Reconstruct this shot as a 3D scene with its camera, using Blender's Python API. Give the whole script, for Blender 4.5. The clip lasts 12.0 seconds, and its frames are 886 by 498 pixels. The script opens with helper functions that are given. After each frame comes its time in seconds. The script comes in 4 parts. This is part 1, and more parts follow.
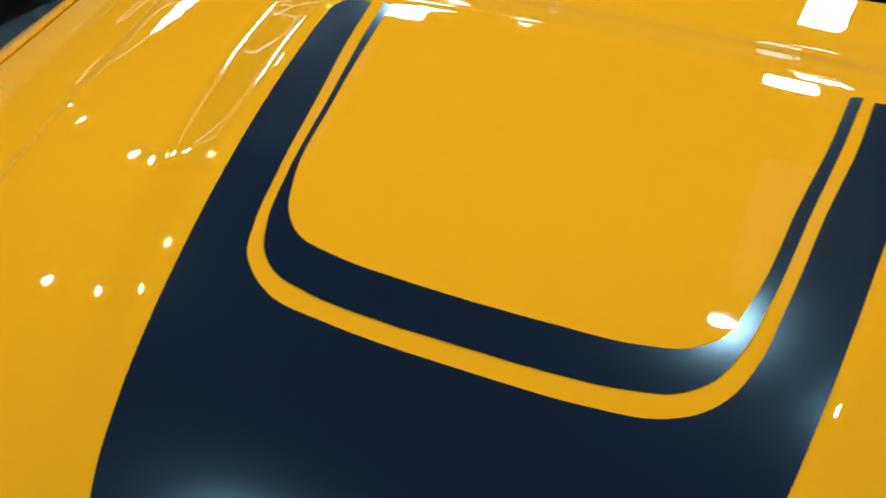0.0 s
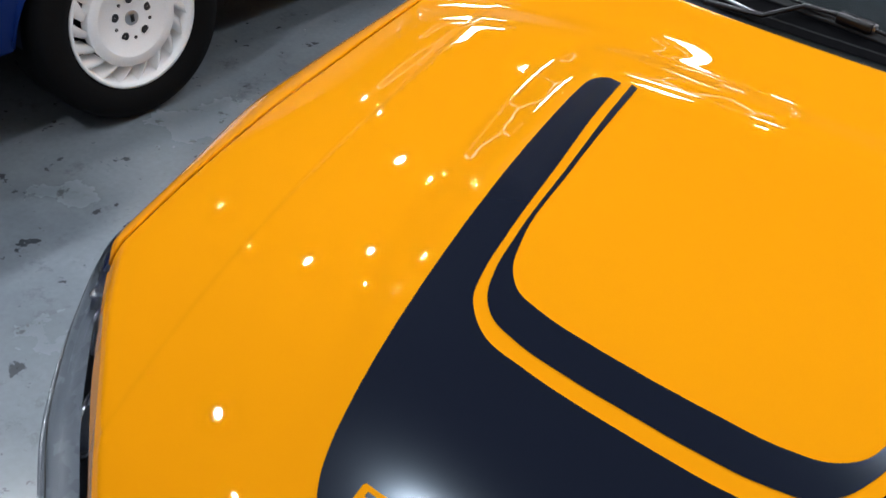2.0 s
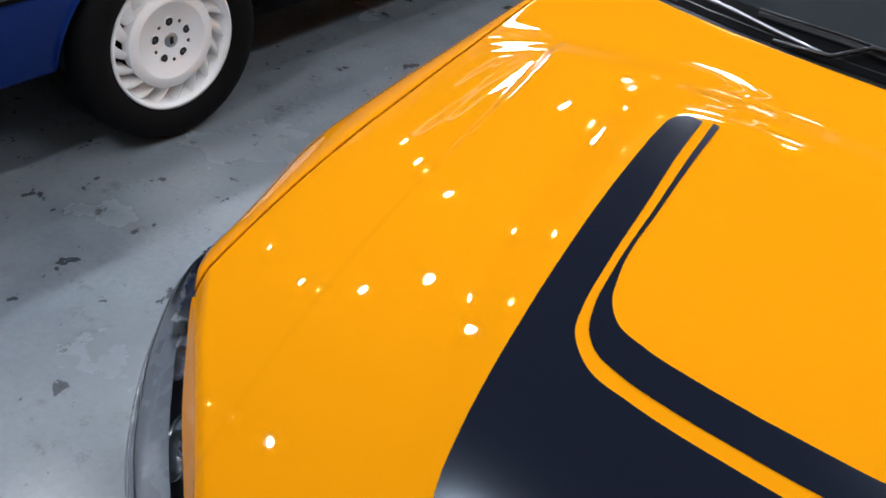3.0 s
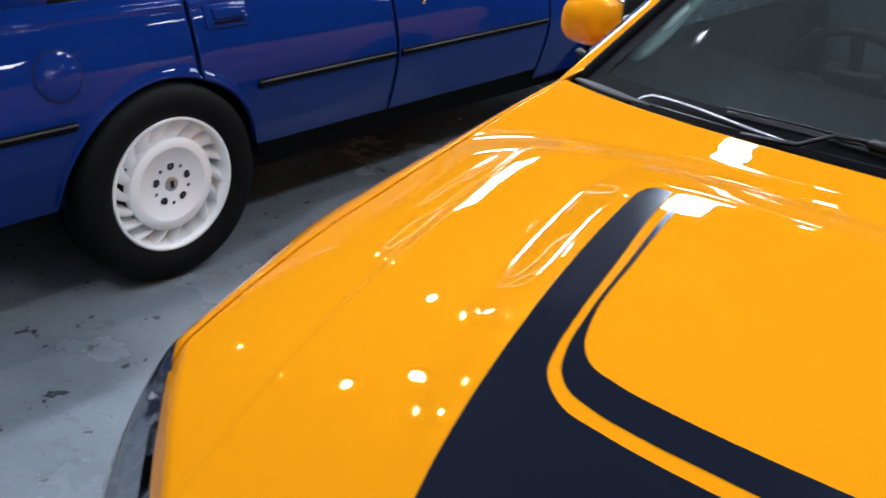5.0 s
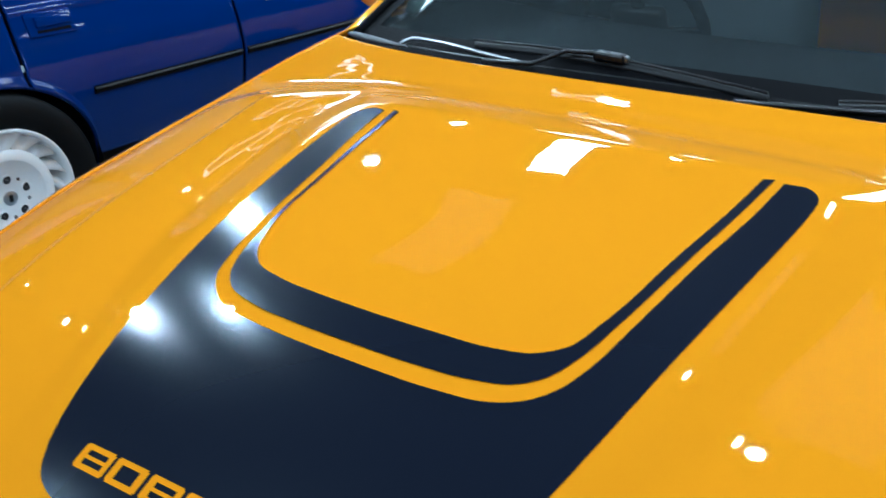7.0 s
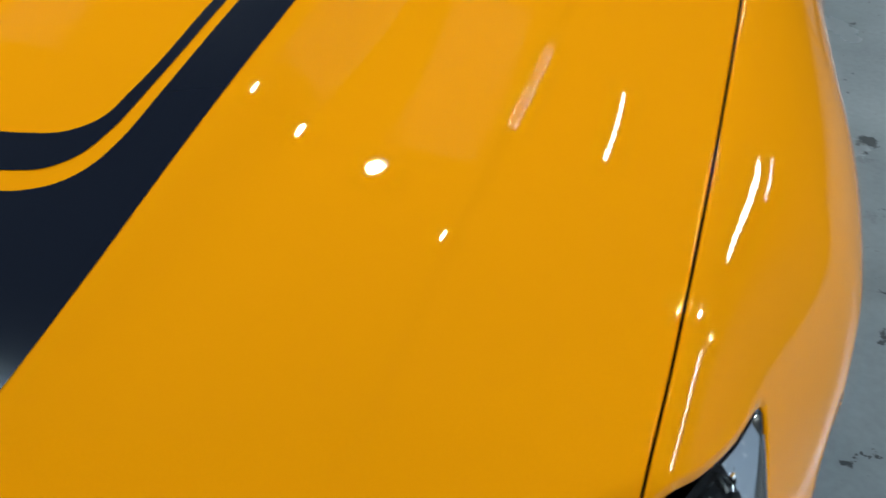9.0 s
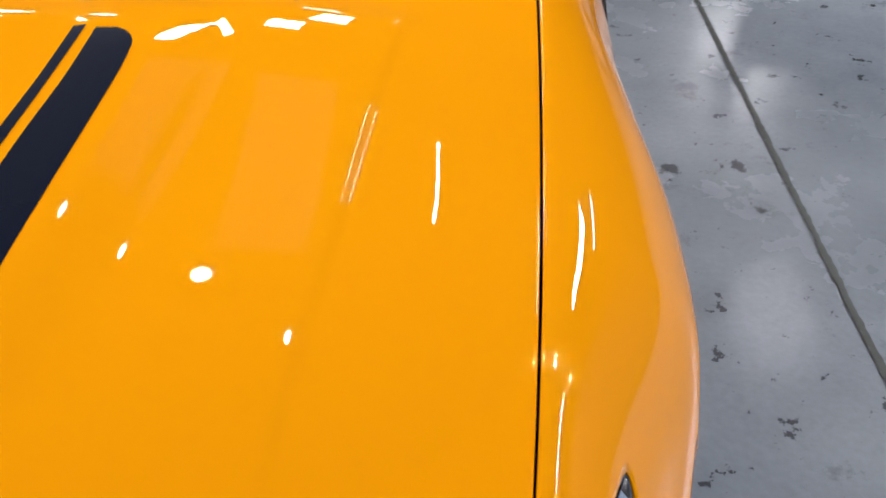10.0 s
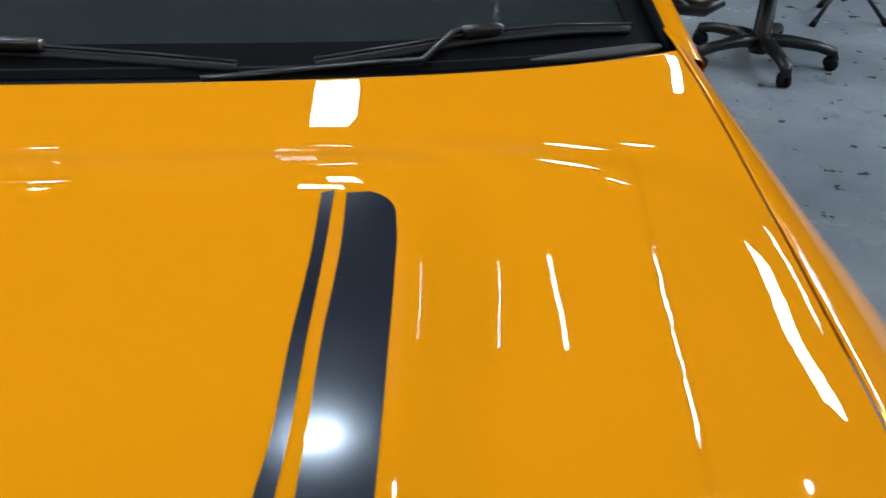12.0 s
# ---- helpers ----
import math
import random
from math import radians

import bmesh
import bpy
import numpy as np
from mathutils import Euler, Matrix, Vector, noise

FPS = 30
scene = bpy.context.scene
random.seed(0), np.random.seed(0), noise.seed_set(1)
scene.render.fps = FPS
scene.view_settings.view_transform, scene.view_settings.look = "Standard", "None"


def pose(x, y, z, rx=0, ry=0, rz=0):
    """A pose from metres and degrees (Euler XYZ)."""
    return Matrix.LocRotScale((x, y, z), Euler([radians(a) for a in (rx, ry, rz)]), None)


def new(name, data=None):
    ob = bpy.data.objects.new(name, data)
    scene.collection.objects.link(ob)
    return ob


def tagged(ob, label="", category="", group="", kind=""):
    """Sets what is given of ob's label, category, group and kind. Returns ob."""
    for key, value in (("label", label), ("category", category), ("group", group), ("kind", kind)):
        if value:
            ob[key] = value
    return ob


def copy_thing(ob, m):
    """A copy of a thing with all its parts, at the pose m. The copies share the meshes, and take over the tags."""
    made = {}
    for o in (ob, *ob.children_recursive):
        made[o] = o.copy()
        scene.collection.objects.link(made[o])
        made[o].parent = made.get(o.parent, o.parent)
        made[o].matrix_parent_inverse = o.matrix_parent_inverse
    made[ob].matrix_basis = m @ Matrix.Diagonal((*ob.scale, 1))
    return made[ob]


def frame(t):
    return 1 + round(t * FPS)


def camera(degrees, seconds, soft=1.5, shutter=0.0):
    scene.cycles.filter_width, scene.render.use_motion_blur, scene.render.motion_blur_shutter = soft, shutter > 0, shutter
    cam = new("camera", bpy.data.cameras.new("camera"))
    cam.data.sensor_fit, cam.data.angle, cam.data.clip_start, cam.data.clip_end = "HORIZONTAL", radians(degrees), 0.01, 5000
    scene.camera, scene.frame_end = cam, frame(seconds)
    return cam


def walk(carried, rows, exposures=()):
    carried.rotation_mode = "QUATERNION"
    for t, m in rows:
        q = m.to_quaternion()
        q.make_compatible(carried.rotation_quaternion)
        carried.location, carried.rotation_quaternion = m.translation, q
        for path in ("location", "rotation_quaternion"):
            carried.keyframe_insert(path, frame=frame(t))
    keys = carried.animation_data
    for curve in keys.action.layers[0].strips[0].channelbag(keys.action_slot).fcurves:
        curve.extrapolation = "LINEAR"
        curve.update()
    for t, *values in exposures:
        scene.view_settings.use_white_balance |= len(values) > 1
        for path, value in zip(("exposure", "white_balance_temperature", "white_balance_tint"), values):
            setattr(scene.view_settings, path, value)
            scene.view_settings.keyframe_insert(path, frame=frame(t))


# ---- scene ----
import functools

# ---- camera and its way ----
cam = camera(50.25, 12.0, soft=1.5, shutter=0.3)
PATH = [
    (0, 0.163, 0.004, 1.376, 54.48, -2.72, 22.15),
    (0.5, 0.170, 0.017, 1.406, 50.34, -1.87, 30.30),
    (1, 0.187, -0.014, 1.435, 48.86, -1.96, 37.74),
    (1.5, 0.212, -0.039, 1.479, 50.83, -2.79, 40.48),
    (2, 0.206, -0.062, 1.521, 52.53, -3.18, 39.53),
    (2.5, 0.168, -0.100, 1.540, 53.49, -3.04, 39.57),
    (3, 0.130, -0.135, 1.535, 53.79, -4.16, 40.04),
    (3.2, 0.120, -0.155, 1.535, 53.68, -4.56, 40.30),
    (4.8, 0.161, -0.194, 1.463, 62.52, -4.32, 40.41),
    (5, 0.212, -0.171, 1.426, 64.81, -3.59, 39.95),
    (5.5, 0.306, -0.124, 1.369, 67.13, -1.39, 38.57),
    (6, 0.388, -0.101, 1.357, 67.80, -0.27, 36.85),
    (6.5, 0.440, -0.087, 1.353, 67.79, 0.16, 36.04),
    (6.7, 0.454, -0.075, 1.346, 67.47, 0.29, 35.69),
    (8.3, 0.530, -0.010, 1.323, 53.50, -0.32, 20.26),
    (8.5, 0.551, -0.010, 1.338, 52.10, -0.35, 18.55),
    (9, 0.590, -0.007, 1.378, 48.84, -1.24, 13.83),
    (9.5, 0.614, -0.000, 1.396, 49.57, -1.53, 7.62),
    (10, 0.581, 0.037, 1.389, 52.56, -0.94, 0.56),
    (10.5, 0.474, 0.086, 1.378, 55.92, 0.80, -5.70),
    (11, 0.380, 0.121, 1.372, 58.16, 0.30, -9.17),
    (11.5, 0.293, 0.144, 1.371, 59.43, -1.42, -9.73),
    (12, 0.235, 0.155, 1.369, 59.82, -1.68, -6.88),
]
EXPOSURES = [(0, -0.02, 5250, -17), (0.5, -0.16, 5550, -9), (1.0, 0.11, 5950, 3), (1.5, 0.09, 6350, 10), (3.2, 0.13, 6550, 15), (5.0, 0.19, 6200, 15), (5.6, 0.18, 5600, 5),
             (6.7, 0.18, 5150, -1), (8.4, 0.05, 6100, -4), (9.0, -0.13, 6400, 0), (9.6, -0.22, 6700, 11), (10.0, 0.07, 6900, 20), (10.4, -0.01, 7100, 25), (11, -0.01, 7000, 20), (12, -0.25, 6300, 9)]
walk(cam, [(r[0], pose(*r[1:])) for r in PATH], EXPOSURES)

# ---- light ----
world = bpy.data.worlds.new("hall_air")
scene.world = world
world.use_nodes = True
world.node_tree.nodes["Background"].inputs[0].default_value = (0.5, 0.6, 0.8, 1)
world.node_tree.nodes["Background"].inputs[1].default_value = 0.05

CEILING = 3.55
# round lamps: x, y, watts
SPOTS = [(-2.78, 1.41, 16), (-2.73, 4.1, 16), (-3.03, 3.47, 10), (-1.25, 4.35, 20), (-1.3, -0.75, 42), (0.29, 1.84, 26), (0.95, 1.44, 14), (4.45, 2.3, 115),
         (-5.1, 1.2, 14), (-3.5, 2.6, 60), (-5.0, 3.4, 14), (-3.5, -0.92, 14), (-8.2, 2.3, 12), (-3.5, 1.1, 52), (-6.3, 4.15, 12), (-5.4, -0.95, 12), (-2.9, -1.5, 12),
         # this row is added fill for the nose, wheel and right side, no known lamps
         (4.6, -1.0, 90), (0.9, -1.8, 8), (0.5, -2.9, 22), (4.4, -2.9, 85), (7.6, 0.4, 150), (7.6, 3.4, 200)]
# lit panels and panels that are switched off: x, y, width, length
PANELS = [(-4.9, 4.95, 0.4, 1.1), (-1.80, 3.95, 0.26, 0.72), (0.30, 3.92, 0.26, 0.66), (1.8, 2.75, 0.03, 0.55), (5.7, 4.4, 0.5, 1.8), (3.2, 5.6, 0.08, 0.7),
          (6.5, 1.9, 0.2, 1.7), (7.2, 6.2, 0.2, 1.4)]
# longer panels towards the far end of the hall
FAR_PANELS = [(-10.6, 11.3, 2.4, 2.6), (-7.35, 7.15, 0.36, 0.4), (-1.9, 7.15, 0.26, 0.36), (0.53, 6.3, 0.33, 2.4), (-2.75, 6.6, 0.33, 1.5), (4.0, 10.2, 0.7, 1.2)]
OFF_PANELS = [(-2.03, 2.8, 0.4, 0.95), (0.55, 2.55, 0.55, 0.95)]
# zigzag of slim light tubes, one honeycomb each: x, y, edge, cells
HONEYCOMBS = [(-3.3, 7.6, 0.42, 4), (-7.6, 6.6, 0.5, 5), (-6.2, 4.7, 0.4, 4)]
PANEL_WATTS, FAR_WATTS = 165.0, 70.0


def lamp(name, x, y, w, d, watts, disc):
    data = bpy.data.lights.new(name, "AREA")
    data.shape = "DISK" if disc else "RECTANGLE"
    data.size, data.size_y, data.energy = w, d, watts
    data.color = (0.86, 0.94, 1.0)
    ob = new(name, data)
    ob.matrix_world = pose(x, y, CEILING - (0.04 if disc else 0.062))
    return ob


# ---- materials ----
def material(name, colour, rough=0.5, metal=0.0, coat=0.0, grain=0.0, scale=60.0, bump=0.0, spec=0.5, coarse=4.0, coat_rough=0.03):
    m = bpy.data.materials.new(name)
    m.use_nodes = True
    nt = m.node_tree
    b = nt.nodes["Principled BSDF"]
    b.inputs["Base Color"].default_value = (*colour, 1)
    b.inputs["Roughness"].default_value = rough
    b.inputs["Metallic"].default_value = metal
    b.inputs["Coat Weight"].default_value = coat
    b.inputs["Coat Roughness"].default_value = coat_rough
    b.inputs["Specular IOR Level"].default_value = spec
    if grain or bump:
        co = nt.nodes.new("ShaderNodeTexCoord")
        n1 = nt.nodes.new("ShaderNodeTexNoise")
        n1.inputs["Scale"].default_value = scale
        n1.inputs["Detail"].default_value = 6
        n2 = nt.nodes.new("ShaderNodeTexNoise")
        n2.inputs["Scale"].default_value = coarse
        n2.inputs["Detail"].default_value = 4
        for n in (n1, n2):
            nt.links.new(co.outputs["Object"], n.inputs["Vector"])
        mix = nt.nodes.new("ShaderNodeMath")
        mix.operation = "ADD"
        nt.links.new(n1.outputs["Fac"], mix.inputs[0])
        nt.links.new(n2.outputs["Fac"], mix.inputs[1])
        if grain:
            ramp = nt.nodes.new("ShaderNodeMapRange")
            ramp.inputs["From Min"].default_value, ramp.inputs["From Max"].default_value = 0.6, 1.4
            ramp.inputs["To Min"].default_value, ramp.inputs["To Max"].default_value = 1 - grain, 1 + grain
            nt.links.new(mix.outputs[0], ramp.inputs[0])
            hsv = nt.nodes.new("ShaderNodeHueSaturation")
            hsv.inputs["Color"].default_value = (*colour, 1)
            nt.links.new(ramp.outputs[0], hsv.inputs["Value"])
            nt.links.new(hsv.outputs[0], b.inputs["Base Color"])
            r2 = nt.nodes.new("ShaderNodeMapRange")
            r2.inputs["From Min"].default_value, r2.inputs["From Max"].default_value = 0.6, 1.4
            r2.inputs["To Min"].default_value, r2.inputs["To Max"].default_value = rough * 0.8, min(1, rough * 1.25)
            nt.links.new(mix.outputs[0], r2.inputs[0])
            nt.links.new(r2.outputs[0], b.inputs["Roughness"])
        if bump:
            bp = nt.nodes.new("ShaderNodeBump")
            bp.inputs["Strength"].default_value = bump
            bp.inputs["Distance"].default_value = 0.002
            nt.links.new(n1.outputs["Fac"], bp.inputs["Height"])
            nt.links.new(bp.outputs[0], b.inputs["Normal"])
    return m


def waves(m, scale, strength):
    """The slight waviness of sprayed panels, in the clear coat and the paint."""
    nt = m.node_tree
    b = nt.nodes["Principled BSDF"]
    co = nt.nodes.new("ShaderNodeTexCoord")
    n = nt.nodes.new("ShaderNodeTexNoise")
    n.inputs["Scale"].default_value, n.inputs["Detail"].default_value = scale, 2.5
    bp = nt.nodes.new("ShaderNodeBump")
    bp.inputs["Strength"].default_value, bp.inputs["Distance"].default_value = strength, 0.01
    nt.links.new(co.outputs["Object"], n.inputs["Vector"])
    nt.links.new(n.outputs["Fac"], bp.inputs["Height"])
    nt.links.new(bp.outputs[0], b.inputs["Normal"])
    nt.links.new(bp.outputs[0], b.inputs["Coat Normal"])
    return m


def glass(name, tint, rough=0.0, haze=0.0, coat=0.8):
    m = bpy.data.materials.new(name)
    m.use_nodes = True
    b = m.node_tree.nodes["Principled BSDF"]
    b.inputs["Base Color"].default_value = (*tint, 1)
    b.inputs["Roughness"].default_value = rough
    b.inputs["Transmission Weight"].default_value = 1.0 - haze
    b.inputs["IOR"].default_value = 1.05
    b.inputs["Coat Weight"].default_value = coat
    b.inputs["Coat Roughness"].default_value = 0.02
    return m


def glow(name, colour, strength):
    m = bpy.data.materials.new(name)
    m.use_nodes = True
    b = m.node_tree.nodes["Principled BSDF"]
    b.inputs["Base Color"].default_value = (0.8, 0.8, 0.8, 1)
    b.inputs["Emission Color"].default_value = (*colour, 1)
    b.inputs["Emission Strength"].default_value = strength
    return m


ORANGE = material("orange_paint", (0.89, 0.320, 0.003), 0.5, coat=1.0, grain=0.02, scale=900, coarse=3, coat_rough=0.01, spec=0.0)
DECAL = material("satin_black_film", (0.009, 0.0115, 0.021), 0.155, spec=0.32, coat=0.1, coat_rough=0.06)
DECAL.node_tree.nodes["Principled BSDF"].inputs["Specular Tint"].default_value = (0.75, 0.88, 1.0, 1)
BLUE = material("blue_paint", (0.0042, 0.0235, 0.155), 0.45, coat=1.0, grain=0.05, scale=800, coarse=3, coat_rough=0.012, spec=0.0)
waves(ORANGE, 9.0, 0.028)
waves(BLUE, 7.0, 0.06)
BLUE.node_tree.nodes["Principled BSDF"].inputs["Coat IOR"].default_value = 1.27
TRIM = material("black_plastic", (0.006, 0.006, 0.007), 0.36, grain=0.25, scale=500, bump=0.1, spec=0.35)
RUBBER = material("tyre_rubber", (0.003, 0.003, 0.0035), 0.65, grain=0.3, scale=250, bump=0.2, spec=0.15)
DASH = material("dashboard_vinyl", (0.004, 0.004, 0.005), 0.8, grain=0.3, scale=300, bump=0.2, spec=0.05)
MATTE = material("matte_black_plastic", (0.004, 0.004, 0.005), 0.6, grain=0.25, scale=500, bump=0.1, spec=0.04)
COWL = material("cowl_plastic", (0.005, 0.005, 0.0065), 0.34, grain=0.3, scale=300, bump=0.15, spec=0.45)
RED = material("red_sticker", (0.25, 0.015, 0.02), 0.4, grain=0.1)
BLADE = material("wiper_rubber", (0.02, 0.021, 0.023), 0.5, grain=0.25, scale=260, bump=0.1, spec=0.35)
STRIP = material("grey_strip_rubber", (0.05, 0.052, 0.055), 0.5, grain=0.2, scale=300, spec=0.3)
WHITE = material("white_wheel_paint", (0.92, 0.93, 0.94), 0.3, coat=0.5, grain=0.05, scale=200)
CHROME = material("chrome", (0.75, 0.77, 0.8), 0.12, metal=1.0, grain=0.06, scale=90)
DARKMETAL = material("dark_metal", (0.05, 0.05, 0.055), 0.4, metal=0.7, grain=0.2)
LENS = material("headlight_lens", (0.10, 0.11, 0.13), 0.05, coat=1.0, spec=0.7, coat_rough=0.01)
# haze puts a faint veil of reflections and dust into the screen's colour
SMOKE = glass("windscreen_glass", (0.50, 0.58, 0.60), haze=0.022, coat=0.0)
SMOKE.node_tree.nodes["Principled BSDF"].inputs["IOR"].default_value = 1.07
# strong haze and teal tint paint the pale reflections in these windows
CARGLASS = glass("blue_car_glass", (0.34, 0.44, 0.48), haze=0.22, coat=1.0)
SIDEGLASS = glass("side_window_glass", (0.50, 0.58, 0.60), haze=0.0, coat=0.0)
SIDEGLASS.node_tree.nodes["Principled BSDF"].inputs["IOR"].default_value = 1.01
CLEAR = glass("clear_lens", (0.93, 0.95, 0.97))
SEATCLOTH = material("grey_seat_cloth", (0.2, 0.215, 0.235), 0.85, grain=0.3, scale=400, bump=0.4)
GRIP = material("pale_grip", (0.30, 0.36, 0.33), 0.5, grain=0.1, scale=200)
LIGHTCLOTH = material("pale_trim", (0.11, 0.155, 0.135), 0.6, grain=0.15, scale=300)
GREYLENS = material("grey_lens_edge", (0.13, 0.145, 0.17), 0.26, coat=0.5, spec=0.5, coat_rough=0.10, grain=0.1, scale=40)
# TIPGREY is the lens's ceiling reflection put into a colour
TIPGREY = material("blue_grey_reflection", (0.22, 0.26, 0.34), 0.25, coat=0.6, grain=0.08, scale=60)
GLOSSBLACK = material("gloss_black_surround", (0.006, 0.006, 0.008), 0.2, coat=0.5, grain=0.1, scale=80)
STEEL = material("zinc_steel", (0.45, 0.46, 0.48), 0.35, metal=1.0, grain=0.15)
WALLPAINT = material("dark_wall_paint", (0.035, 0.037, 0.042), 0.8, grain=0.15, scale=40, bump=0.1, coarse=0.8)
ROOFPAINT = material("dark_ceiling", (0.018, 0.019, 0.022), 0.85, grain=0.15, scale=30, coarse=0.6)
TUBE = glow("lit_tube", (0.9, 0.96, 1.0), 3.0)
DIFFUSER = material("lamp_diffuser", (0.8, 0.8, 0.8), 0.6, grain=0.03)
CASE = material("lamp_case", (0.3, 0.3, 0.3), 0.5, grain=0.1)


def floor_material():
    m = bpy.data.materials.new("painted_concrete")
    m.use_nodes = True
    nt = m.node_tree
    b = nt.nodes["Principled BSDF"]
    co = nt.nodes.new("ShaderNodeTexCoord")

    def tex(scale, detail=6, rough=0.55):
        n = nt.nodes.new("ShaderNodeTexNoise")
        n.inputs["Scale"].default_value, n.inputs["Detail"].default_value, n.inputs["Roughness"].default_value = scale, detail, rough
        nt.links.new(co.outputs["Object"], n.inputs["Vector"])
        return n

    def ramp(src, stops):
        r = nt.nodes.new("ShaderNodeValToRGB")
        e = r.color_ramp.elements
        for i, (p, c) in enumerate(stops):
            el = e[i] if i < 2 else e.new(p)
            el.position, el.color = p, (*c, 1)
        nt.links.new(src, r.inputs[0])
        return r

    def mult(a, c, fac):
        x = nt.nodes.new("ShaderNodeMix")
        x.data_type, x.blend_type = "RGBA", "MULTIPLY"
        x.inputs[0].default_value = fac
        nt.links.new(a, x.inputs[6])
        nt.links.new(c, x.inputs[7])
        return x.outputs[2]

    cloud = ramp(tex(1.3, 7, 0.62).outputs["Fac"], [(0.3, (0.122, 0.143, 0.164)), (0.7, (0.218, 0.246, 0.272))])
    fine = ramp(tex(55).outputs["Fac"], [(0.3, (0.9, 0.9, 0.9)), (0.65, (1, 1, 1))])
    chips = ramp(tex(10.5, 7, 0.62).outputs["Fac"], [(0.35, (0.1, 0.1, 0.1)), (0.368, (1, 1, 1))])
    scuffs = ramp(tex(3.1, 12, 0.78).outputs["Fac"], [(0.36, (0.45, 0.45, 0.44)), (0.43, (1, 1, 1))])
    pits = ramp(tex(31, 5, 0.7).outputs["Fac"], [(0.315, (0.2, 0.2, 0.2)), (0.34, (1, 1, 1))])
    c = mult(cloud.outputs[0], fine.outputs[0], 1.0)
    c = mult(c, pits.outputs[0], 0.7)
    c = mult(c, chips.outputs[0], 0.8)
    c = mult(c, scuffs.outputs[0], 0.6)
    nt.links.new(c, b.inputs["Base Color"])
    rr = nt.nodes.new("ShaderNodeMapRange")
    rr.inputs["To Min"].default_value, rr.inputs["To Max"].default_value = 0.06, 0.42
    nt.links.new(tex(2.2, 7, 0.6).outputs["Fac"], rr.inputs[0])
    nt.links.new(rr.outputs[0], b.inputs["Roughness"])
    bp = nt.nodes.new("ShaderNodeBump")
    bp.inputs["Strength"].default_value, bp.inputs["Distance"].default_value = 0.12, 0.004
    nt.links.new(tex(9, 8).outputs["Fac"], bp.inputs["Height"])
    nt.links.new(bp.outputs[0], b.inputs["Normal"])
    return m


FLOOR = floor_material()
JOINT = material("floor_joint_filler", (0.045, 0.052, 0.048), 0.8, grain=0.4, scale=60, bump=0.5)


# ---- building helpers ----
def part(name, bm, mat, parent=None, label="", smooth=True):
    me = bpy.data.meshes.new(name)
    bmesh.ops.recalc_face_normals(bm, faces=bm.faces)
    bm.to_mesh(me)
    bm.free()
    me.materials.append(mat)
    for p in me.polygons:
        p.use_smooth = smooth
    ob = new(name, me)
    if parent is not None:
        ob.parent = parent
    if label:
        ob["label"] = label
    return ob


def thing(name, label, category, at=(0, 0, 0), group=""):
    ob = new(name)
    ob.location = at
    ob.empty_display_size = 0.1
    return tagged(ob, label, category, group)


def grid(fn, nu, nv, thick=0.0, closed=False):
    """A sheet of nu x nv cells through fn(u, v); with thick, a shell that far below it."""
    bm = bmesh.new()
    us, vs = np.linspace(0, 1, nu + 1), np.linspace(0, 1, nv + 1)
    rows = [[bm.verts.new(fn(u, v)) for v in vs] for u in us]
    for i in range(nu):
        for j in range(nv):
            bm.faces.new((rows[i][j], rows[i + 1][j], rows[i + 1][j + 1], rows[i][j + 1]))
    if closed:
        for j in range(nv):
            bm.faces.new((rows[nu][j], rows[0][j], rows[0][j + 1], rows[nu][j + 1]))
    if thick:
        bm.normal_update()
        bmesh.ops.solidify(bm, geom=bm.faces[:], thickness=thick)
    return bm


def box(bm, size, at=(0, 0, 0), bevel=0.0, m=None, seg=2):
    r = bmesh.ops.create_cube(bm, size=1.0)
    vs = r["verts"]
    bmesh.ops.scale(bm, vec=size, verts=vs)
    if bevel:
        es = list({e for v in vs for e in v.link_edges})
        out = bmesh.ops.bevel(bm, geom=vs + es, offset=bevel, segments=seg, affect="EDGES", profile=0.5)
        vs = list({v for f in out["faces"] for v in f.verts} | {v for v in vs if v.is_valid})
    mm = Matrix.Translation(at) @ (m or Matrix())
    bmesh.ops.transform(bm, matrix=mm, verts=vs)
    return bm


def tube(bm, path, radius, sides=10, cap=True, flat=1.0):
    """A tube along the points of path; radius may be a list, flat squeezes it across."""
    pts = [Vector(p) for p in path]
    rad = radius if isinstance(radius, (list, tuple)) else [radius] * len(pts)
    rings = []
    up = Vector((0, 0, 1))
    for i, p in enumerate(pts):
        d = (pts[min(i + 1, len(pts) - 1)] - pts[max(i - 1, 0)]).normalized()
        a = d.cross(up)
        if a.length < 1e-4:
            a = d.cross(Vector((0, 1, 0)))
        a.normalize()
        b = a.cross(d).normalized()
        rings.append([bm.verts.new(p + rad[i] * (math.cos(k) * a + flat * math.sin(k) * b)) for k in np.linspace(0, 2 * math.pi, sides, endpoint=False)])
    for r0, r1 in zip(rings, rings[1:]):
        for k in range(sides):
            bm.faces.new((r0[k], r0[(k + 1) % sides], r1[(k + 1) % sides], r1[k]))
    if cap:
        bm.faces.new(rings[0])
        bm.faces.new(rings[-1][::-1])
    return bm


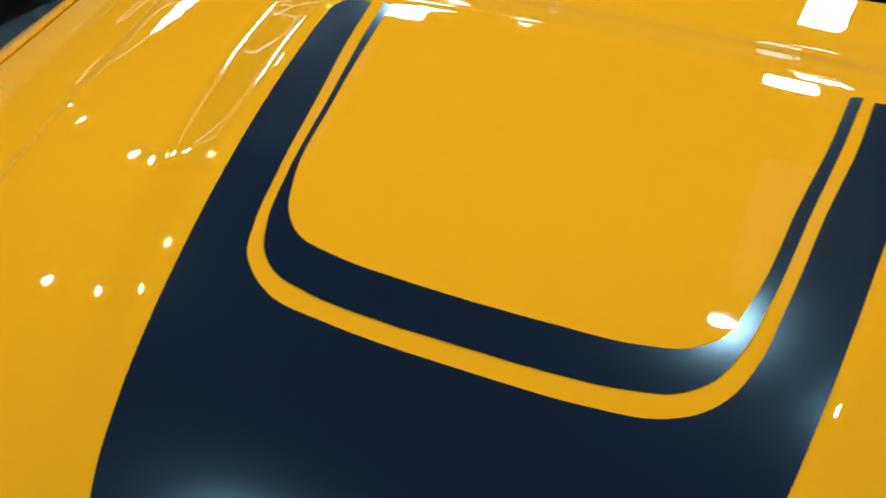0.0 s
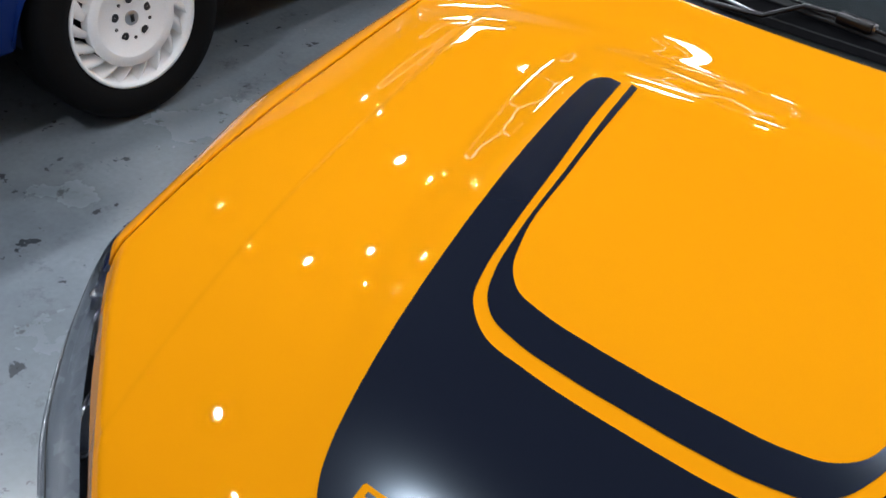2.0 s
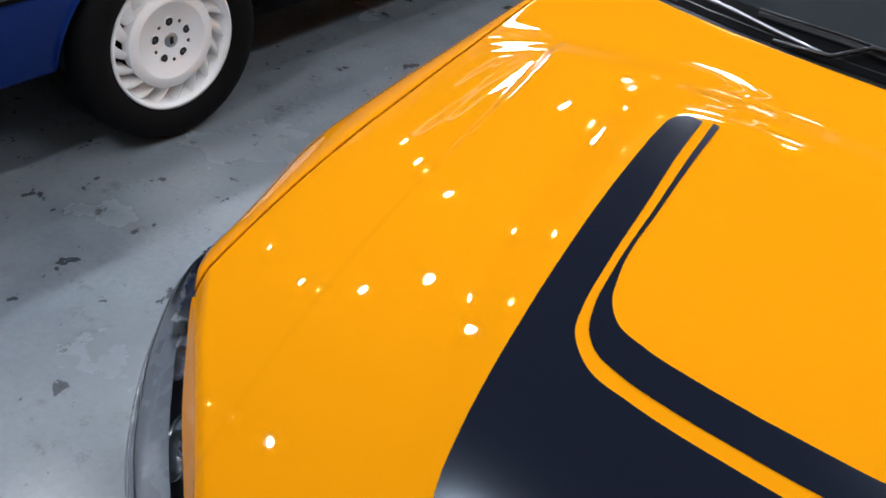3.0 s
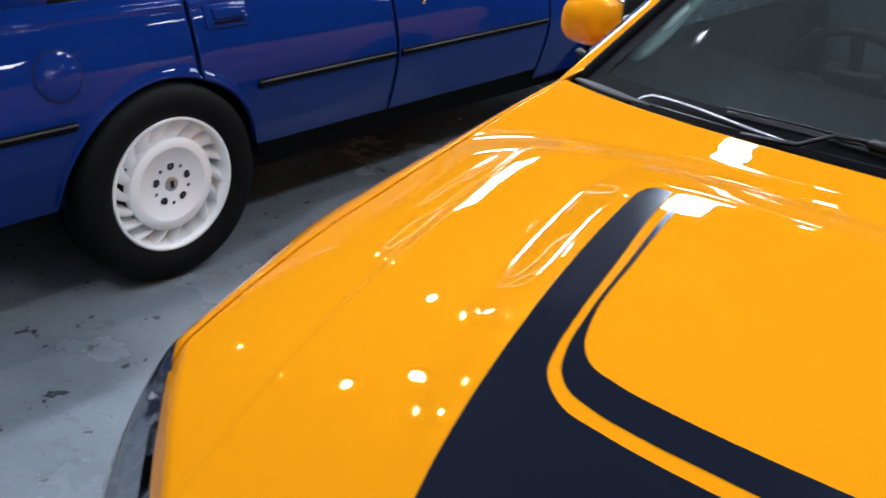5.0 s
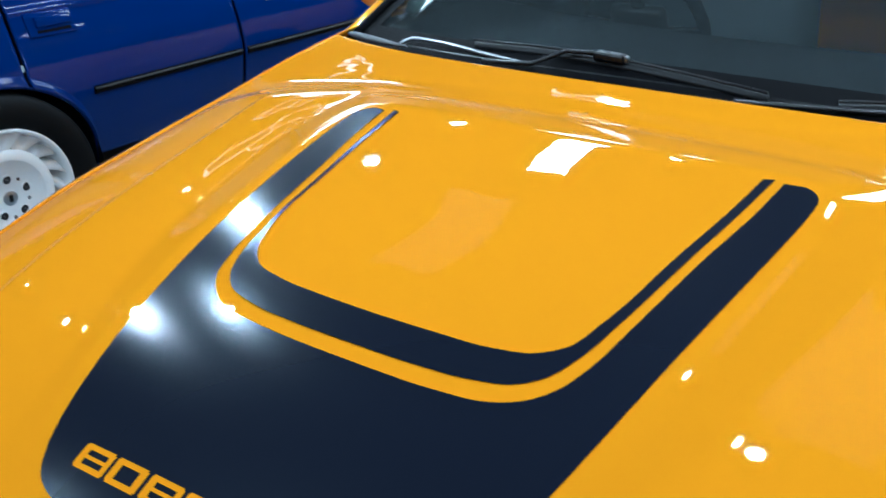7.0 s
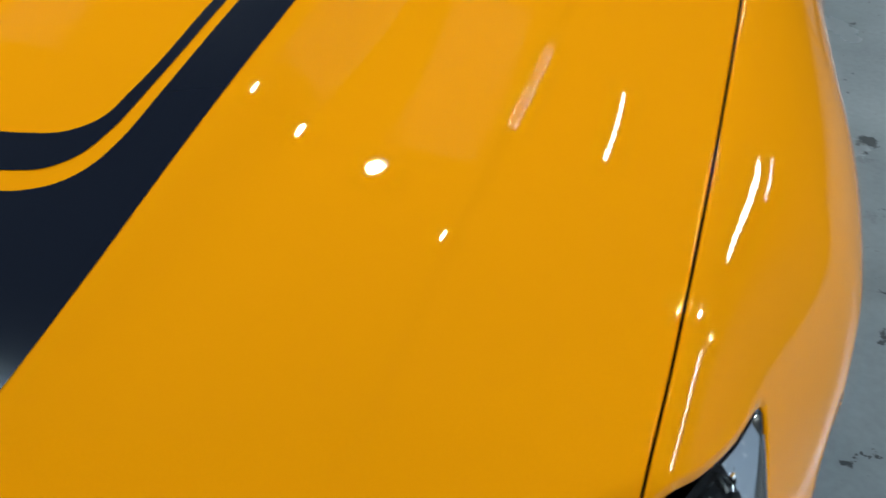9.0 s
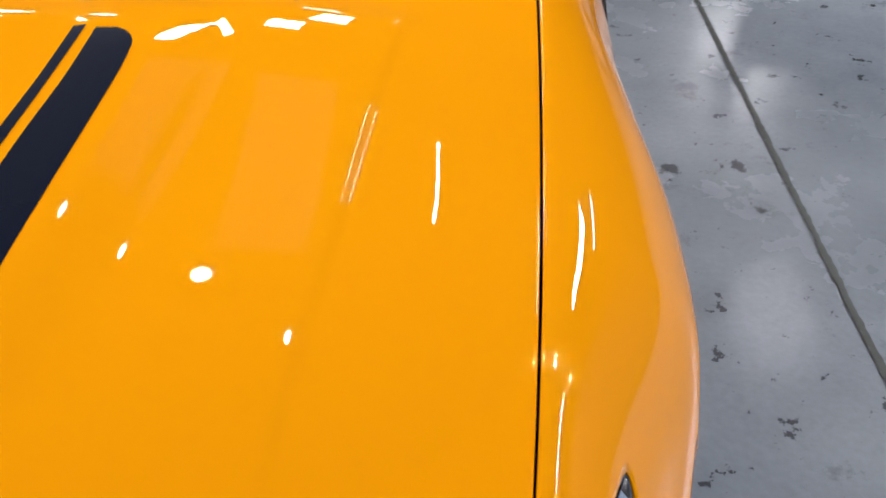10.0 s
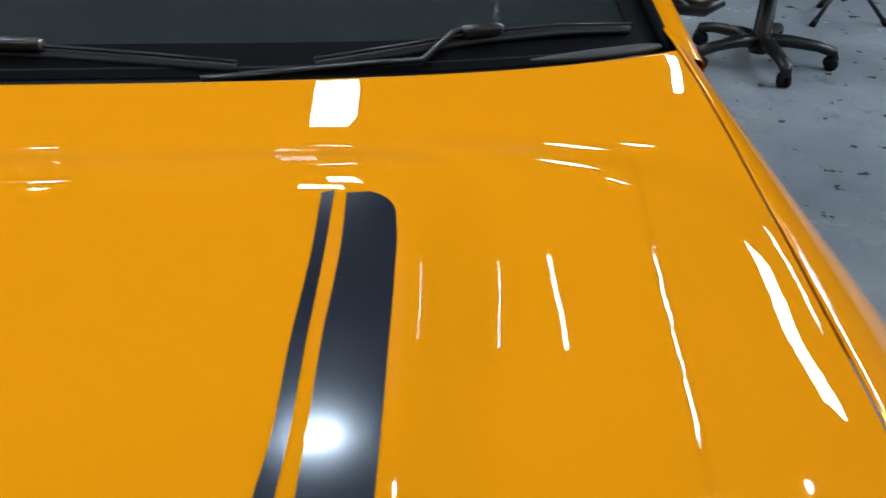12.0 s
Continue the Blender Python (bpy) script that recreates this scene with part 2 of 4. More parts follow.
def lathe(bm, profile, sides=48, m=None, close=False):
    """Turns (radius, height) round the x axis."""
    m = m or Matrix()
    rings = []
    for r, h in profile:
        rings.append([bm.verts.new(m @ Vector((h, r * math.cos(a), r * math.sin(a)))) for a in np.linspace(0, 2 * math.pi, sides, endpoint=False)])
    pairs = list(zip(rings, rings[1:]))
    if close:
        pairs.append((rings[-1], rings[0]))
    for r0, r1 in pairs:
        for k in range(sides):
            bm.faces.new((r0[k], r0[(k + 1) % sides], r1[(k + 1) % sides], r1[k]))
    return bm


def smooth(a, b, x):
    t = min(max((x - a) / (b - a), 0.0), 1.0)
    return t * t * (3 - 2 * t)


def table(xs, ys):
    """A smooth curve through a few stations."""
    m = [float(v) for v in np.gradient(np.array(ys, float), np.array(xs, float))]
    xs, ys = [float(v) for v in xs], [float(v) for v in ys]
    last = len(xs) - 2

    def at(x):
        i = 0
        while i < last and x > xs[i + 1]:
            i += 1
        h = xs[i + 1] - xs[i]
        t = min(max((x - xs[i]) / h, 0.0), 1.0)
        return ((2 * t**3 - 3 * t**2 + 1) * ys[i] + (t**3 - 2 * t**2 + t) * h * m[i] + (-2 * t**3 + 3 * t**2) * ys[i + 1] + (t**3 - t**2) * h * m[i + 1])
    return at


# ---- the hall ----
def hall():
    x0, x1, y0, y1, th = -12.5, 9.0, -7.0, 13.5, 0.2
    bm = bmesh.new()
    box(bm, (x1 - x0 + 0.4, y1 - y0 + 0.4, 0.2), ((x0 + x1) / 2, (y0 + y1) / 2, -0.1))
    ob = part("floor", bm, FLOOR, smooth=False)
    tagged(ob, "grey painted concrete floor, scuffed and chipped", "floor", kind="structure")
    bm = bmesh.new()
    box(bm, (x1 - x0 + 0.4, y1 - y0 + 0.4, 0.2), ((x0 + x1) / 2, (y0 + y1) / 2, CEILING + 0.1))
    tagged(part("ceiling", bm, ROOFPAINT, smooth=False), "dark ceiling of the hall with lamps", "ceiling", kind="structure")
    for name, size, at in (("wall_north", (x1 - x0 + 0.4, th, CEILING), ((x0 + x1) / 2, y1 + 0.1, CEILING / 2)), ("wall_south", (x1 - x0 + 0.4, th, CEILING), ((x0 + x1) / 2, y0 - 0.1, CEILING / 2)),
                           ("wall_east", (th, y1 - y0, CEILING), (x1 + 0.1, (y0 + y1) / 2, CEILING / 2)), ("wall_west", (th, y1 - y0, CEILING), (x0 - 0.1, (y0 + y1) / 2, CEILING / 2))):
        bm = bmesh.new()
        box(bm, size, at)
        tagged(part(name, bm, WALLPAINT, smooth=False), "plain dark grey wall of the hall", "wall", kind="structure")
    # the sawn joint in the floor
    rng = random.Random(4)
    bm = bmesh.new()
    ys = np.linspace(-2, 9, 700)
    left = [bm.verts.new((1.497 + 0.003 * y + 0.002 * noise.noise((0, y * 9, 0)) + rng.uniform(-0.0025, 0.0025), y, 0.004)) for y in ys]
    right = [bm.verts.new((1.514 + 0.003 * y + 0.002 * noise.noise((5, y * 8, 0)) + rng.uniform(-0.0025, 0.0025), y, 0.004)) for y in ys]
    for i in range(len(ys) - 1):
        bm.faces.new((left[i], right[i], right[i + 1], left[i + 1]))
    tagged(part("floor_joint", bm, JOINT, smooth=False), "dark filled joint across the concrete floor", "floor joint", kind="structure")


hall()


def ceiling_lights():
    first = None
    for x, y, watts in SPOTS:
        if first is None:
            first = thing("ceiling_or_fill_light", "round white ceiling downlight, lit, some of the set added as fill", "ceiling light", (x, y, CEILING), "round ceiling lights")
            bm = bmesh.new()
            lathe(bm, [(0.001, 0), (0.085, 0), (0.085, -0.05), (0.078, -0.065), (0.066, -0.065), (0.066, -0.03), (0.001, -0.03)], 32, Matrix.Rotation(radians(-90), 4, "Y"))
            part("casing", bm, CASE, first)
        else:
            copy_thing(first, pose(x, y, CEILING))
        lamp("round_lamp", x, y, 0.10, 0.10, watts, True)
    for x, y, w, d in PANELS + FAR_PANELS + OFF_PANELS:
        lit = (x, y, w, d) not in OFF_PANELS
        t = thing("panel_light", "flat rectangular ceiling panel light, " + ("lit" if lit else "switched off"), "ceiling light", (x, y, CEILING), "panel lights")
        bm = bmesh.new()
        box(bm, (w + 0.06, d + 0.06, 0.05), (0, 0, -0.03), 0.006)
        part("casing", bm, CASE, t)
        bm = bmesh.new()
        box(bm, (w, d, 0.008), (0, 0, -0.056), 0.002)
        part("diffuser", bm, DIFFUSER, t)
        if lit:
            lamp("panel_lamp", x, y, w, d, (FAR_WATTS if y > 6 else PANEL_WATTS) * w * d, False)


ceiling_lights()


def honeycomb_light(x, y, edge, cells):
    """Slim white tubes joined to hexagons, hung flat below the ceiling."""
    t = thing("honeycomb_light", "white honeycomb of slim light tubes, lit", "ceiling light", (x, y, CEILING), "honeycomb lights")
    step = edge * math.sqrt(3)
    done = set()
    for c in range(cells):
        row, col = divmod(c, 2)
        cx, cy = (col + 0.5 * (row % 2)) * step, row * 1.5 * edge
        pts = [(cx + edge * math.cos(radians(30 + 60 * k)), cy + edge * math.sin(radians(30 + 60 * k))) for k in range(6)]
        for a, b in zip(pts, pts[1:] + pts[:1]):
            key = (round((a[0] + b[0]) * 50), round((a[1] + b[1]) * 50))
            if key in done:
                continue
            done.add(key)
            bm = bmesh.new()
            a, b = Vector((*a, -0.007)), Vector((*b, -0.007))
            tube(bm, [a.lerp(b, 0.05), a.lerp(b, 0.95)], 0.008, 8)
            part("light_tube", bm, TUBE, t)


for row in HONEYCOMBS:
    honeycomb_light(*row)


# ---- the orange car ----
# nose towards -y; half of its shape is given and mirrored
top_z = table([-0.06, 0.0, 0.1, 0.2, 0.3, 0.4, 0.5, 0.6, 0.7, 0.8, 0.9, 1.0, 1.12, 1.35], [0.5081, 0.6078, 0.7153, 0.7929, 0.8495, 0.8952, 0.928, 0.9528, 0.9717, 0.9897, 1.0067, 1.0205, 1.0287, 1.04])
gap_z = table([-0.06, 0.0, 0.1, 0.2, 0.3, 0.4, 0.5, 0.6, 0.7, 0.8, 0.9, 1.0, 1.1, 1.28, 1.6], [0.4681, 0.5478, 0.6373, 0.7099, 0.7625, 0.8032, 0.834, 0.8608, 0.8825, 0.8991, 0.9163, 0.9328, 0.9519, 0.9799, 1.0079])
gap_x = table([-0.06, 0.1, 0.3, 0.4, 0.5, 0.6, 0.7, 0.8, 0.9, 1.0, 1.1, 1.2, 1.35], [0.5984, 0.6228, 0.6371, 0.6425, 0.6522, 0.66, 0.667, 0.673, 0.6785, 0.683, 0.6865, 0.6898, 0.693])
rim_x = table([-0.06, 0.1, 0.2, 0.3, 0.4, 0.5, 0.6, 0.7, 0.8, 0.9, 1.0, 1.3], [0.14, 0.16, 0.188, 0.213, 0.236, 0.257, 0.275, 0.290, 0.302, 0.308, 0.311, 0.313])
foot_x = table([-0.06, 0.1, 0.3, 0.42, 0.47, 0.67, 0.85, 1.0, 1.3], [0.17, 0.195, 0.240, 0.273, 0.294, 0.345, 0.371, 0.376, 0.376])
fold_x = table([-0.06, 0.26, 0.31, 0.41, 0.53, 0.66, 0.83, 1.1, 1.35], [0.40, 0.432, 0.440, 0.456, 0.474, 0.493, 0.515, 0.56, 0.59])


FOLD = 0.0024
brow_x = table([0.10, 0.184, 0.234, 0.293, 0.333, 0.40, 0.46, 0.6], [0.25, 0.357, 0.420, 0.493, 0.543, 0.617, 0.68, 0.80])


def roll_off(x, y):
    """How far the bonnet's front corner curls down towards the headlight."""
    d = abs(x) - brow_x(y)
    if d <= 0 or y > 0.5:
        return 0.0
    return 20 * d * d if d < 0.03 else 0.018 + 1.2 * (d - 0.03)


def rounded(k, e):
    """0 below zero, k above it, with a corner rounded over e on both sides."""
    return 0.0 if k < -e else k if k > e else (k + e) ** 2 / (4 * e)


def hood_z(x, y):
    """Height of the bonnet: a raised power bulge, a valley at its foot, a soft fold further out and a fall to the shut line."""
    x = abs(x)
    t, g, xr, xf, xc, xg = top_z(y), gap_z(y), rim_x(y), foot_x(y), fold_x(y), gap_x(y)
    lift = 0.019 * float(smooth(0.18, 0.75, y))
    foot = t - lift
    dx, dy = (x - xr) / (xf - xr), (y - 0.889) / 0.088
    d = 2 * ((max(dx * 0.5 + 1, 0) ** 6 + max(dy * 0.5 + 1, 0) ** 6) ** (1 / 6) - 1)
    bulge = lift * (1 - rounded(d, 0.13) + rounded(d - 1, 0.17))
    crown = 0.007 * (1 - min(1, x / xf) ** 2)
    if x <= xf:
        base = foot
    else:
        w = (x - xf) / (xg - xf)
        wc = (xc - xf) / (xg - xf)
        # rising steeper from the valley to the fold, eased at the fold, rounding off towards the shut line
        f = 0.66 * wc
        if w < wc:
            q = w / wc
            fall = f * (0.65 * q + 0.35 * q * q)
        else:
            q = (w - wc) / (1 - wc)
            fall = f + (1 - f) * (0.72 * q + 0.28 * q * q)
        base = foot + (g - foot) * fall - FOLD * (float(smooth(-0.006, 0.006, x - xc)) - w)
    # behind the bulge the panel is one plain arch
    arch = foot + (g - foot) * (x / xg) ** 2.2
    k = float(smooth(0.93, 1.06, y))
    base += (arch - base) * k
    crown *= 1 - k
    return base + bulge + crown - roll_off(x, y)


front_y = table([0, 0.3, 0.42, 0.51, 0.59, 0.69, 0.80, 0.885, 1.0], [0.15, 0.150, 0.154, 0.165, 0.184, 0.234, 0.293, 0.336, 0.397])


def hood_front(u):
    return front_y(abs(u))


def hood_rear(u):
    return 1.133 + 0.170 * abs(u) ** 2.2


def hood_point(u, v):
    """u from -1 to 1 across, v from 0 at the nose to 1 at the screen."""
    y = hood_front(u) + v * (hood_rear(u) - hood_front(u))
    x = u * gap_x(y)
    return x, y, hood_z(x, y)


car = thing("orange_car", "glossy orange muscle sedan with satin black bonnet stripes", "car")


def hood():
    nu, nv = 300, 200
    bm = bmesh.new()
    rows = []
    for i in range(nu + 1):
        u = -1 + 2 * i / nu
        u = math.copysign(abs(u) ** 0.9, u)
        rows.append([bm.verts.new(hood_point(u, v)) for v in np.linspace(0, 1, nv + 1)])
    for i in range(nu):
        for j in range(nv):
            bm.faces.new((rows[i][j], rows[i + 1][j], rows[i + 1][j + 1], rows[i][j + 1]))
    # rolled edge all round
    edge = [r[0] for r in rows] + rows[-1][1:] + [r[-1] for r in rows[-2::-1]] + rows[0][-2:0:-1]
    mid = Vector((0, 0.65, 0))
    prev = edge
    for inset, drop in ((-0.0015, 0.0015), (-0.002, 0.005), (0.004, 0.012), (0.02, 0.014)):
        ring = []
        for v in edge:
            d = (mid - Vector((v.co.x, v.co.y, 0))).normalized()
            ring.append(bm.verts.new(v.co + d * inset - Vector((0, 0, drop))))
        for k in range(len(edge)):
            n = (k + 1) % len(edge)
            bm.faces.new((prev[k], prev[n], ring[n], ring[k]))
        prev = ring
    part("hood", bm, ORANGE, car)


hood()


# the stripes: outlines of half of each band, from the tail round the front to the middle
def flow(stations, n=120):
    """A smooth line through a few stations, evenly spaced."""
    p = np.array(stations)
    s = np.concatenate([[0], np.cumsum(np.hypot(*np.diff(p, axis=0).T))])
    fx, fy = table(s, p[:, 0]), table(s, p[:, 1])
    return [(fx(k), fy(k)) for k in np.linspace(0, s[-1], n)]


def resample(pts, n):
    p = np.array(pts)
    d = np.concatenate([[0], np.cumsum(np.hypot(*np.diff(p, axis=0).T))])
    s = np.linspace(0, d[-1], n)
    return np.stack([np.interp(s, d, p[:, 0]), np.interp(s, d, p[:, 1])], 1)


def band(name, a, b, left_a=None, left_b=None, n=90, across=6, label=""):
    """A film between two outlines of half a U, on both halves, laid 0.8 mm over the bonnet."""
    la, lb = resample(a if left_a is None else left_a, n), resample(b if left_b is None else left_b, n)
    a, b = resample(a, n), resample(b, n)
    full_a = np.concatenate([a, (la * [-1, 1])[::-1][1:]])
    full_b = np.concatenate([b, (lb * [-1, 1])[::-1][1:]])
    bm = bmesh.new()
    rows = []
    for p, q in zip(full_a, full_b):
        row = []
        for w in np.linspace(0, 1, across + 1):
            x, y = p + (q - p) * w
            row.append(bm.verts.new((x, y, hood_z(x, y) + 0.0008)))
        rows.append(row)
    for r0, r1 in zip(rows, rows[1:]):
        for k in range(across):
            bm.faces.new((r0[k], r1[k], r1[k + 1], r0[k + 1]))
    bmesh.ops.remove_doubles(bm, verts=bm.verts[:], dist=0.0002)
    return part(name, bm, DECAL, car, label)


def stripes():
    # from the tail round the front to the middle; the film lies a little unevenly on the two sides
    r3_right = flow([(0.2292, 0.8725), (0.2203, 0.7996), (0.2053, 0.7089), (0.1866, 0.5916), (0.1749, 0.5553), (0.1553, 0.538), (0.1206, 0.5283), (0.06, 0.5242), (0, 0.523)])
    r3_left = flow([(0.2305, 0.8726), (0.2227, 0.7995), (0.2108, 0.7082), (0.1911, 0.5931), (0.1763, 0.5588), (0.1567, 0.5398), (0.1212, 0.53), (0.06, 0.5246), (0, 0.523)])
    r2 = flow([(0.2402, 0.876), (0.2306, 0.80), (0.2167, 0.709), (0.1996, 0.594), (0.1888, 0.5462), (0.1745, 0.5164), (0.1555, 0.5005), (0.1248, 0.4918), (0.06, 0.4857), (0, 0.4849)])
    r1_left = flow([(0.2525, 0.8718), (0.2437, 0.7999), (0.2279, 0.7089), (0.2088, 0.5938), (0.1979, 0.5405), (0.1873, 0.5113), (0.1698, 0.4932), (0.149, 0.4806), (0.10, 0.4723), (0.04, 0.4683), (0, 0.4678)])
    r1_right = flow([(0.2503, 0.8722), (0.2425, 0.7999), (0.2272, 0.7089), (0.211, 0.5936), (0.2006, 0.5387), (0.1886, 0.5091), (0.1715, 0.49), (0.1499, 0.4784), (0.1, 0.4701), (0.04, 0.4678), (0, 0.4678)])
    outer_right = flow([(0.2705, 0.8739), (0.2816, 0.8679), (0.2887, 0.855), (0.2892, 0.83), (0.283, 0.77), (0.2724, 0.69), (0.2598, 0.5994), (0.2455, 0.509), (0.2303, 0.431), (0.2138, 0.3694), (0.1994, 0.3275), (0.1878, 0.3029), (0.1714, 0.2835), (0.151, 0.2726), (0.11, 0.2666), (0.06, 0.262), (0, 0.2605)])
    outer_left = flow([(0.2698, 0.8741), (0.2808, 0.8681), (0.2871, 0.8551), (0.2874, 0.83), (0.2822, 0.77), (0.2722, 0.69), (0.2575, 0.60), (0.2415, 0.51), (0.2264, 0.4318), (0.2122, 0.3698),
                       (0.1995, 0.3276), (0.188, 0.3035), (0.1714, 0.2846), (0.1496, 0.276), (0.11, 0.2693), (0.06, 0.263), (0, 0.2605)])
    band("inner_stripe", r3_right, r2, r3_left, r2, across=4, label="narrow satin black pinstripe film")
    band("outer_stripe", r1_right, outer_right, r1_left, outer_left, across=14, label="broad satin black stripe film")


stripes()


def block_marks():
    """The lettering on the stripe's front, as plain rounded blocks with slots, 37 mm wide and 20 mm deep."""
    def block(x0, w, slots):
        bm = bmesh.new()
        n, m = 24, 14
        rows = []
        for i in range(n + 1):
            rows.append([])
            for j in range(m + 1):
                x, y = x0 + w * i / n, 0.3005 + 0.0205 * j / m
                rows[-1].append(bm.verts.new((x, y, hood_z(x, y) + 0.0015)))
        for i in range(n):
            for j in range(m):
                fx, fy = (i + 0.5) / n, (j + 0.5) / m
                corner = (fx < 0.05 or fx > 0.95) and (fy < 0.08 or fy > 0.92)
                if not corner and not any(a < fx < b and c < fy < d for a, b, c, d in slots):
                    bm.faces.new((rows[i][j], rows[i + 1][j], rows[i + 1][j + 1], rows[i][j + 1]))
        bmesh.ops.delete(bm, geom=[v for v in bm.verts if not v.link_faces], context="VERTS")
        part("block_mark", bm, ORANGE, car, "orange block mark on the black film")
    two, ring = [(0.2, 0.82, 0.2, 0.42), (0.2, 0.82, 0.58, 0.8)], [(0.2, 0.8, 0.22, 0.78)]
    for x0, slots in ((-0.150, two), (-0.1095, ring), (-0.068, two), (-0.0265, two), (0.034, two), (0.0755, two), (0.117, two)):
        block(x0, 0.037, slots)


block_marks()

# fenders, doors and rear quarters: one side shape from the shut line to the sill
side_x = table([-0.12, -0.05, 0.05, 0.15, 0.25, 0.34, 0.43, 0.55, 0.7, 0.85, 0.97, 1.1, 1.22, 1.4, 1.6, 2.2, 3.2, 4.2, 4.6, 4.75],
               [0.40, 0.50, 0.58, 0.63, 0.68, 0.735, 0.78, 0.815, 0.843, 0.860, 0.863, 0.852, 0.842, 0.850, 0.868, 0.89, 0.89, 0.85, 0.78, 0.70])


WHEEL_Y, WHEEL_R = (0.93, 3.76), 0.335


def side_profile(y, s, top=None):
    """s 0 at the upper edge, 0.5 at the widest line, 1 at the sill."""
    x0, z0 = top(y) if top else (gap_x(y) + 0.005, gap_z(y) - roll_off(gap_x(y), y))
    w, zw, sill = side_x(y), 0.62 + 0.10 * smooth(0.5, 0.78, y) - 0.04 * smooth(1.3, 1.6, y), 0.2
    if s < 0.5:
        k = s / 0.5
        h, d = max(w - x0, 0.02), z0 - zw
        c1, c2, c3 = 3 * k * (1 - k) ** 2, 3 * k * k * (1 - k), k**3
        return x0 + h * (0.24 * c1 + 0.84 * c2 + c3), z0 - d * (0.05 * c1 + 0.50 * c2 + c3)
    k = (s - 0.5) / 0.5
    return w - 0.05 * k * k, zw + (sill - zw) * k


@functools.lru_cache(maxsize=None)
def side_end(y, top):
    """How far down the profile goes before it meets a wheel arch."""
    for wy in WHEEL_Y:
        if abs(y - wy) < 0.365:
            edge = 0.335 + math.sqrt(0.365**2 - (y - wy) ** 2)
            lo, hi = 0.0, 1.0
            for _ in range(18):
                mid = (lo + hi) / 2
                lo, hi = (mid, hi) if side_profile(y, mid, top)[1] > edge else (lo, mid)
            return lo
    return 1.0


def side_point(y, s, top=None):
    end = side_end(y, top)
    knee = min(0.42, end * 0.9)
    s = s if s < knee else knee + (s - knee) * (end - knee) / (1 - knee)
    x, z = side_profile(y, s, top)
    return x, y, z


def mirrored(build):
    for sx in (-1, 1):
        build(sx)


def arch_cut(bm, y, r, z):
    """Takes the faces inside a wheel arch away and leaves a clean round edge."""
    for v in bm.verts:
        d = Vector((v.co.y - y, v.co.z - z))
        if d.length < r * 1.06 and d.length > r * 0.9:
            d.normalize()
            v.co.y, v.co.z = y + d.x * r, z + d.y * r
    bmesh.ops.delete(bm, geom=[f for f in bm.faces if (Vector((f.calc_center_median().y - y, f.calc_center_median().z - z))).length < r * 0.98], context="FACES")


front_of_fender = table([0, 0.08, 0.15, 0.20, 0.235, 0.27, 0.31, 0.36, 0.42, 0.5, 1.0], [0.398, 0.422, 0.453, 0.495, 0.540, 0.522, 0.482, 0.437, 0.50, 0.585, 0.60])


def fender_front(s):
    return front_of_fender(s)


def fender(sx):
    def fn(u, v):
        y = fender_front(u)
        y += (1.55 - y) * v
        x, y, z = side_point(y, u)
        return sx * x, y, z
    bm = grid(fn, 80, 90)
    # inner lip along the shut line
    ob = part("fender", bm, ORANGE, car)
    m = ob.modifiers.new("shell", "SOLIDIFY")
    m.thickness, m.offset = 0.003, -1
    # dark gutter under the shut line
    bm = grid(lambda u, v: (sx * (gap_x(0.40 + 0.9 * v) - 0.02 + 0.036 * u), 0.40 + 0.9 * v, gap_z(0.40 + 0.9 * v) - roll_off(gap_x(0.40 + 0.9 * v), 0.40 + 0.9 * v) - 0.024), 2, 30)
    part("gutter", bm, TRIM, car, "dark shut line between bonnet and fender")


mirrored(fender)


def lamp_curve(stations):
    p = np.array(stations)
    n = np.linspace(0, 1, len(p))
    fs = [table(n, p[:, i]) for i in range(3)]
    return lambda v: Vector((fs[0](v), fs[1](v), fs[2](v)))


# edges of the headlight, from the nose to its tip on the fender
TIP = side_point(fender_front(0.235), 0.235)
light_in = lamp_curve([(0.31, 0.145, 0.690), (0.383, 0.175, 0.705), (0.462, 0.232, 0.722), (0.534, 0.287, 0.738), (0.592, 0.338, 0.752), (0.654, 0.398, 0.772),
                       side_point(fender_front(0.15), 0.15), side_point(fender_front(0.20), 0.20), TIP])
light_out = lamp_curve([(0.352, 0.118, 0.640), (0.453, 0.156, 0.645), (0.524, 0.197, 0.646), (0.595, 0.245, 0.648), (0.666, 0.308, 0.650), (0.720, 0.367, 0.656),
                        side_point(fender_front(0.36), 0.36), side_point(fender_front(0.31), 0.31), (TIP[0] + 0.002, TIP[1] - 0.003, TIP[2] - 0.004)])


def fender_nose(sx):
    """The strip between the bonnet's front edge and the headlight."""
    def fn(u, v):
        q = light_in(v * 0.625)
        a = Vector(hood_point(0.50 + 0.50 * v, 0.0)) + Vector((0, 0, -0.012 + 0.004 * smooth(0.8, 1.0, v)))
        d = q - a
        p = (a + Vector((d.x, d.y, 0)).normalized() * 0.003).lerp(q, u)
        return sx * p.x, p.y, p.z
    part("fender_nose", grid(fn, 8, 40), ORANGE, car)


mirrored(fender_nose)


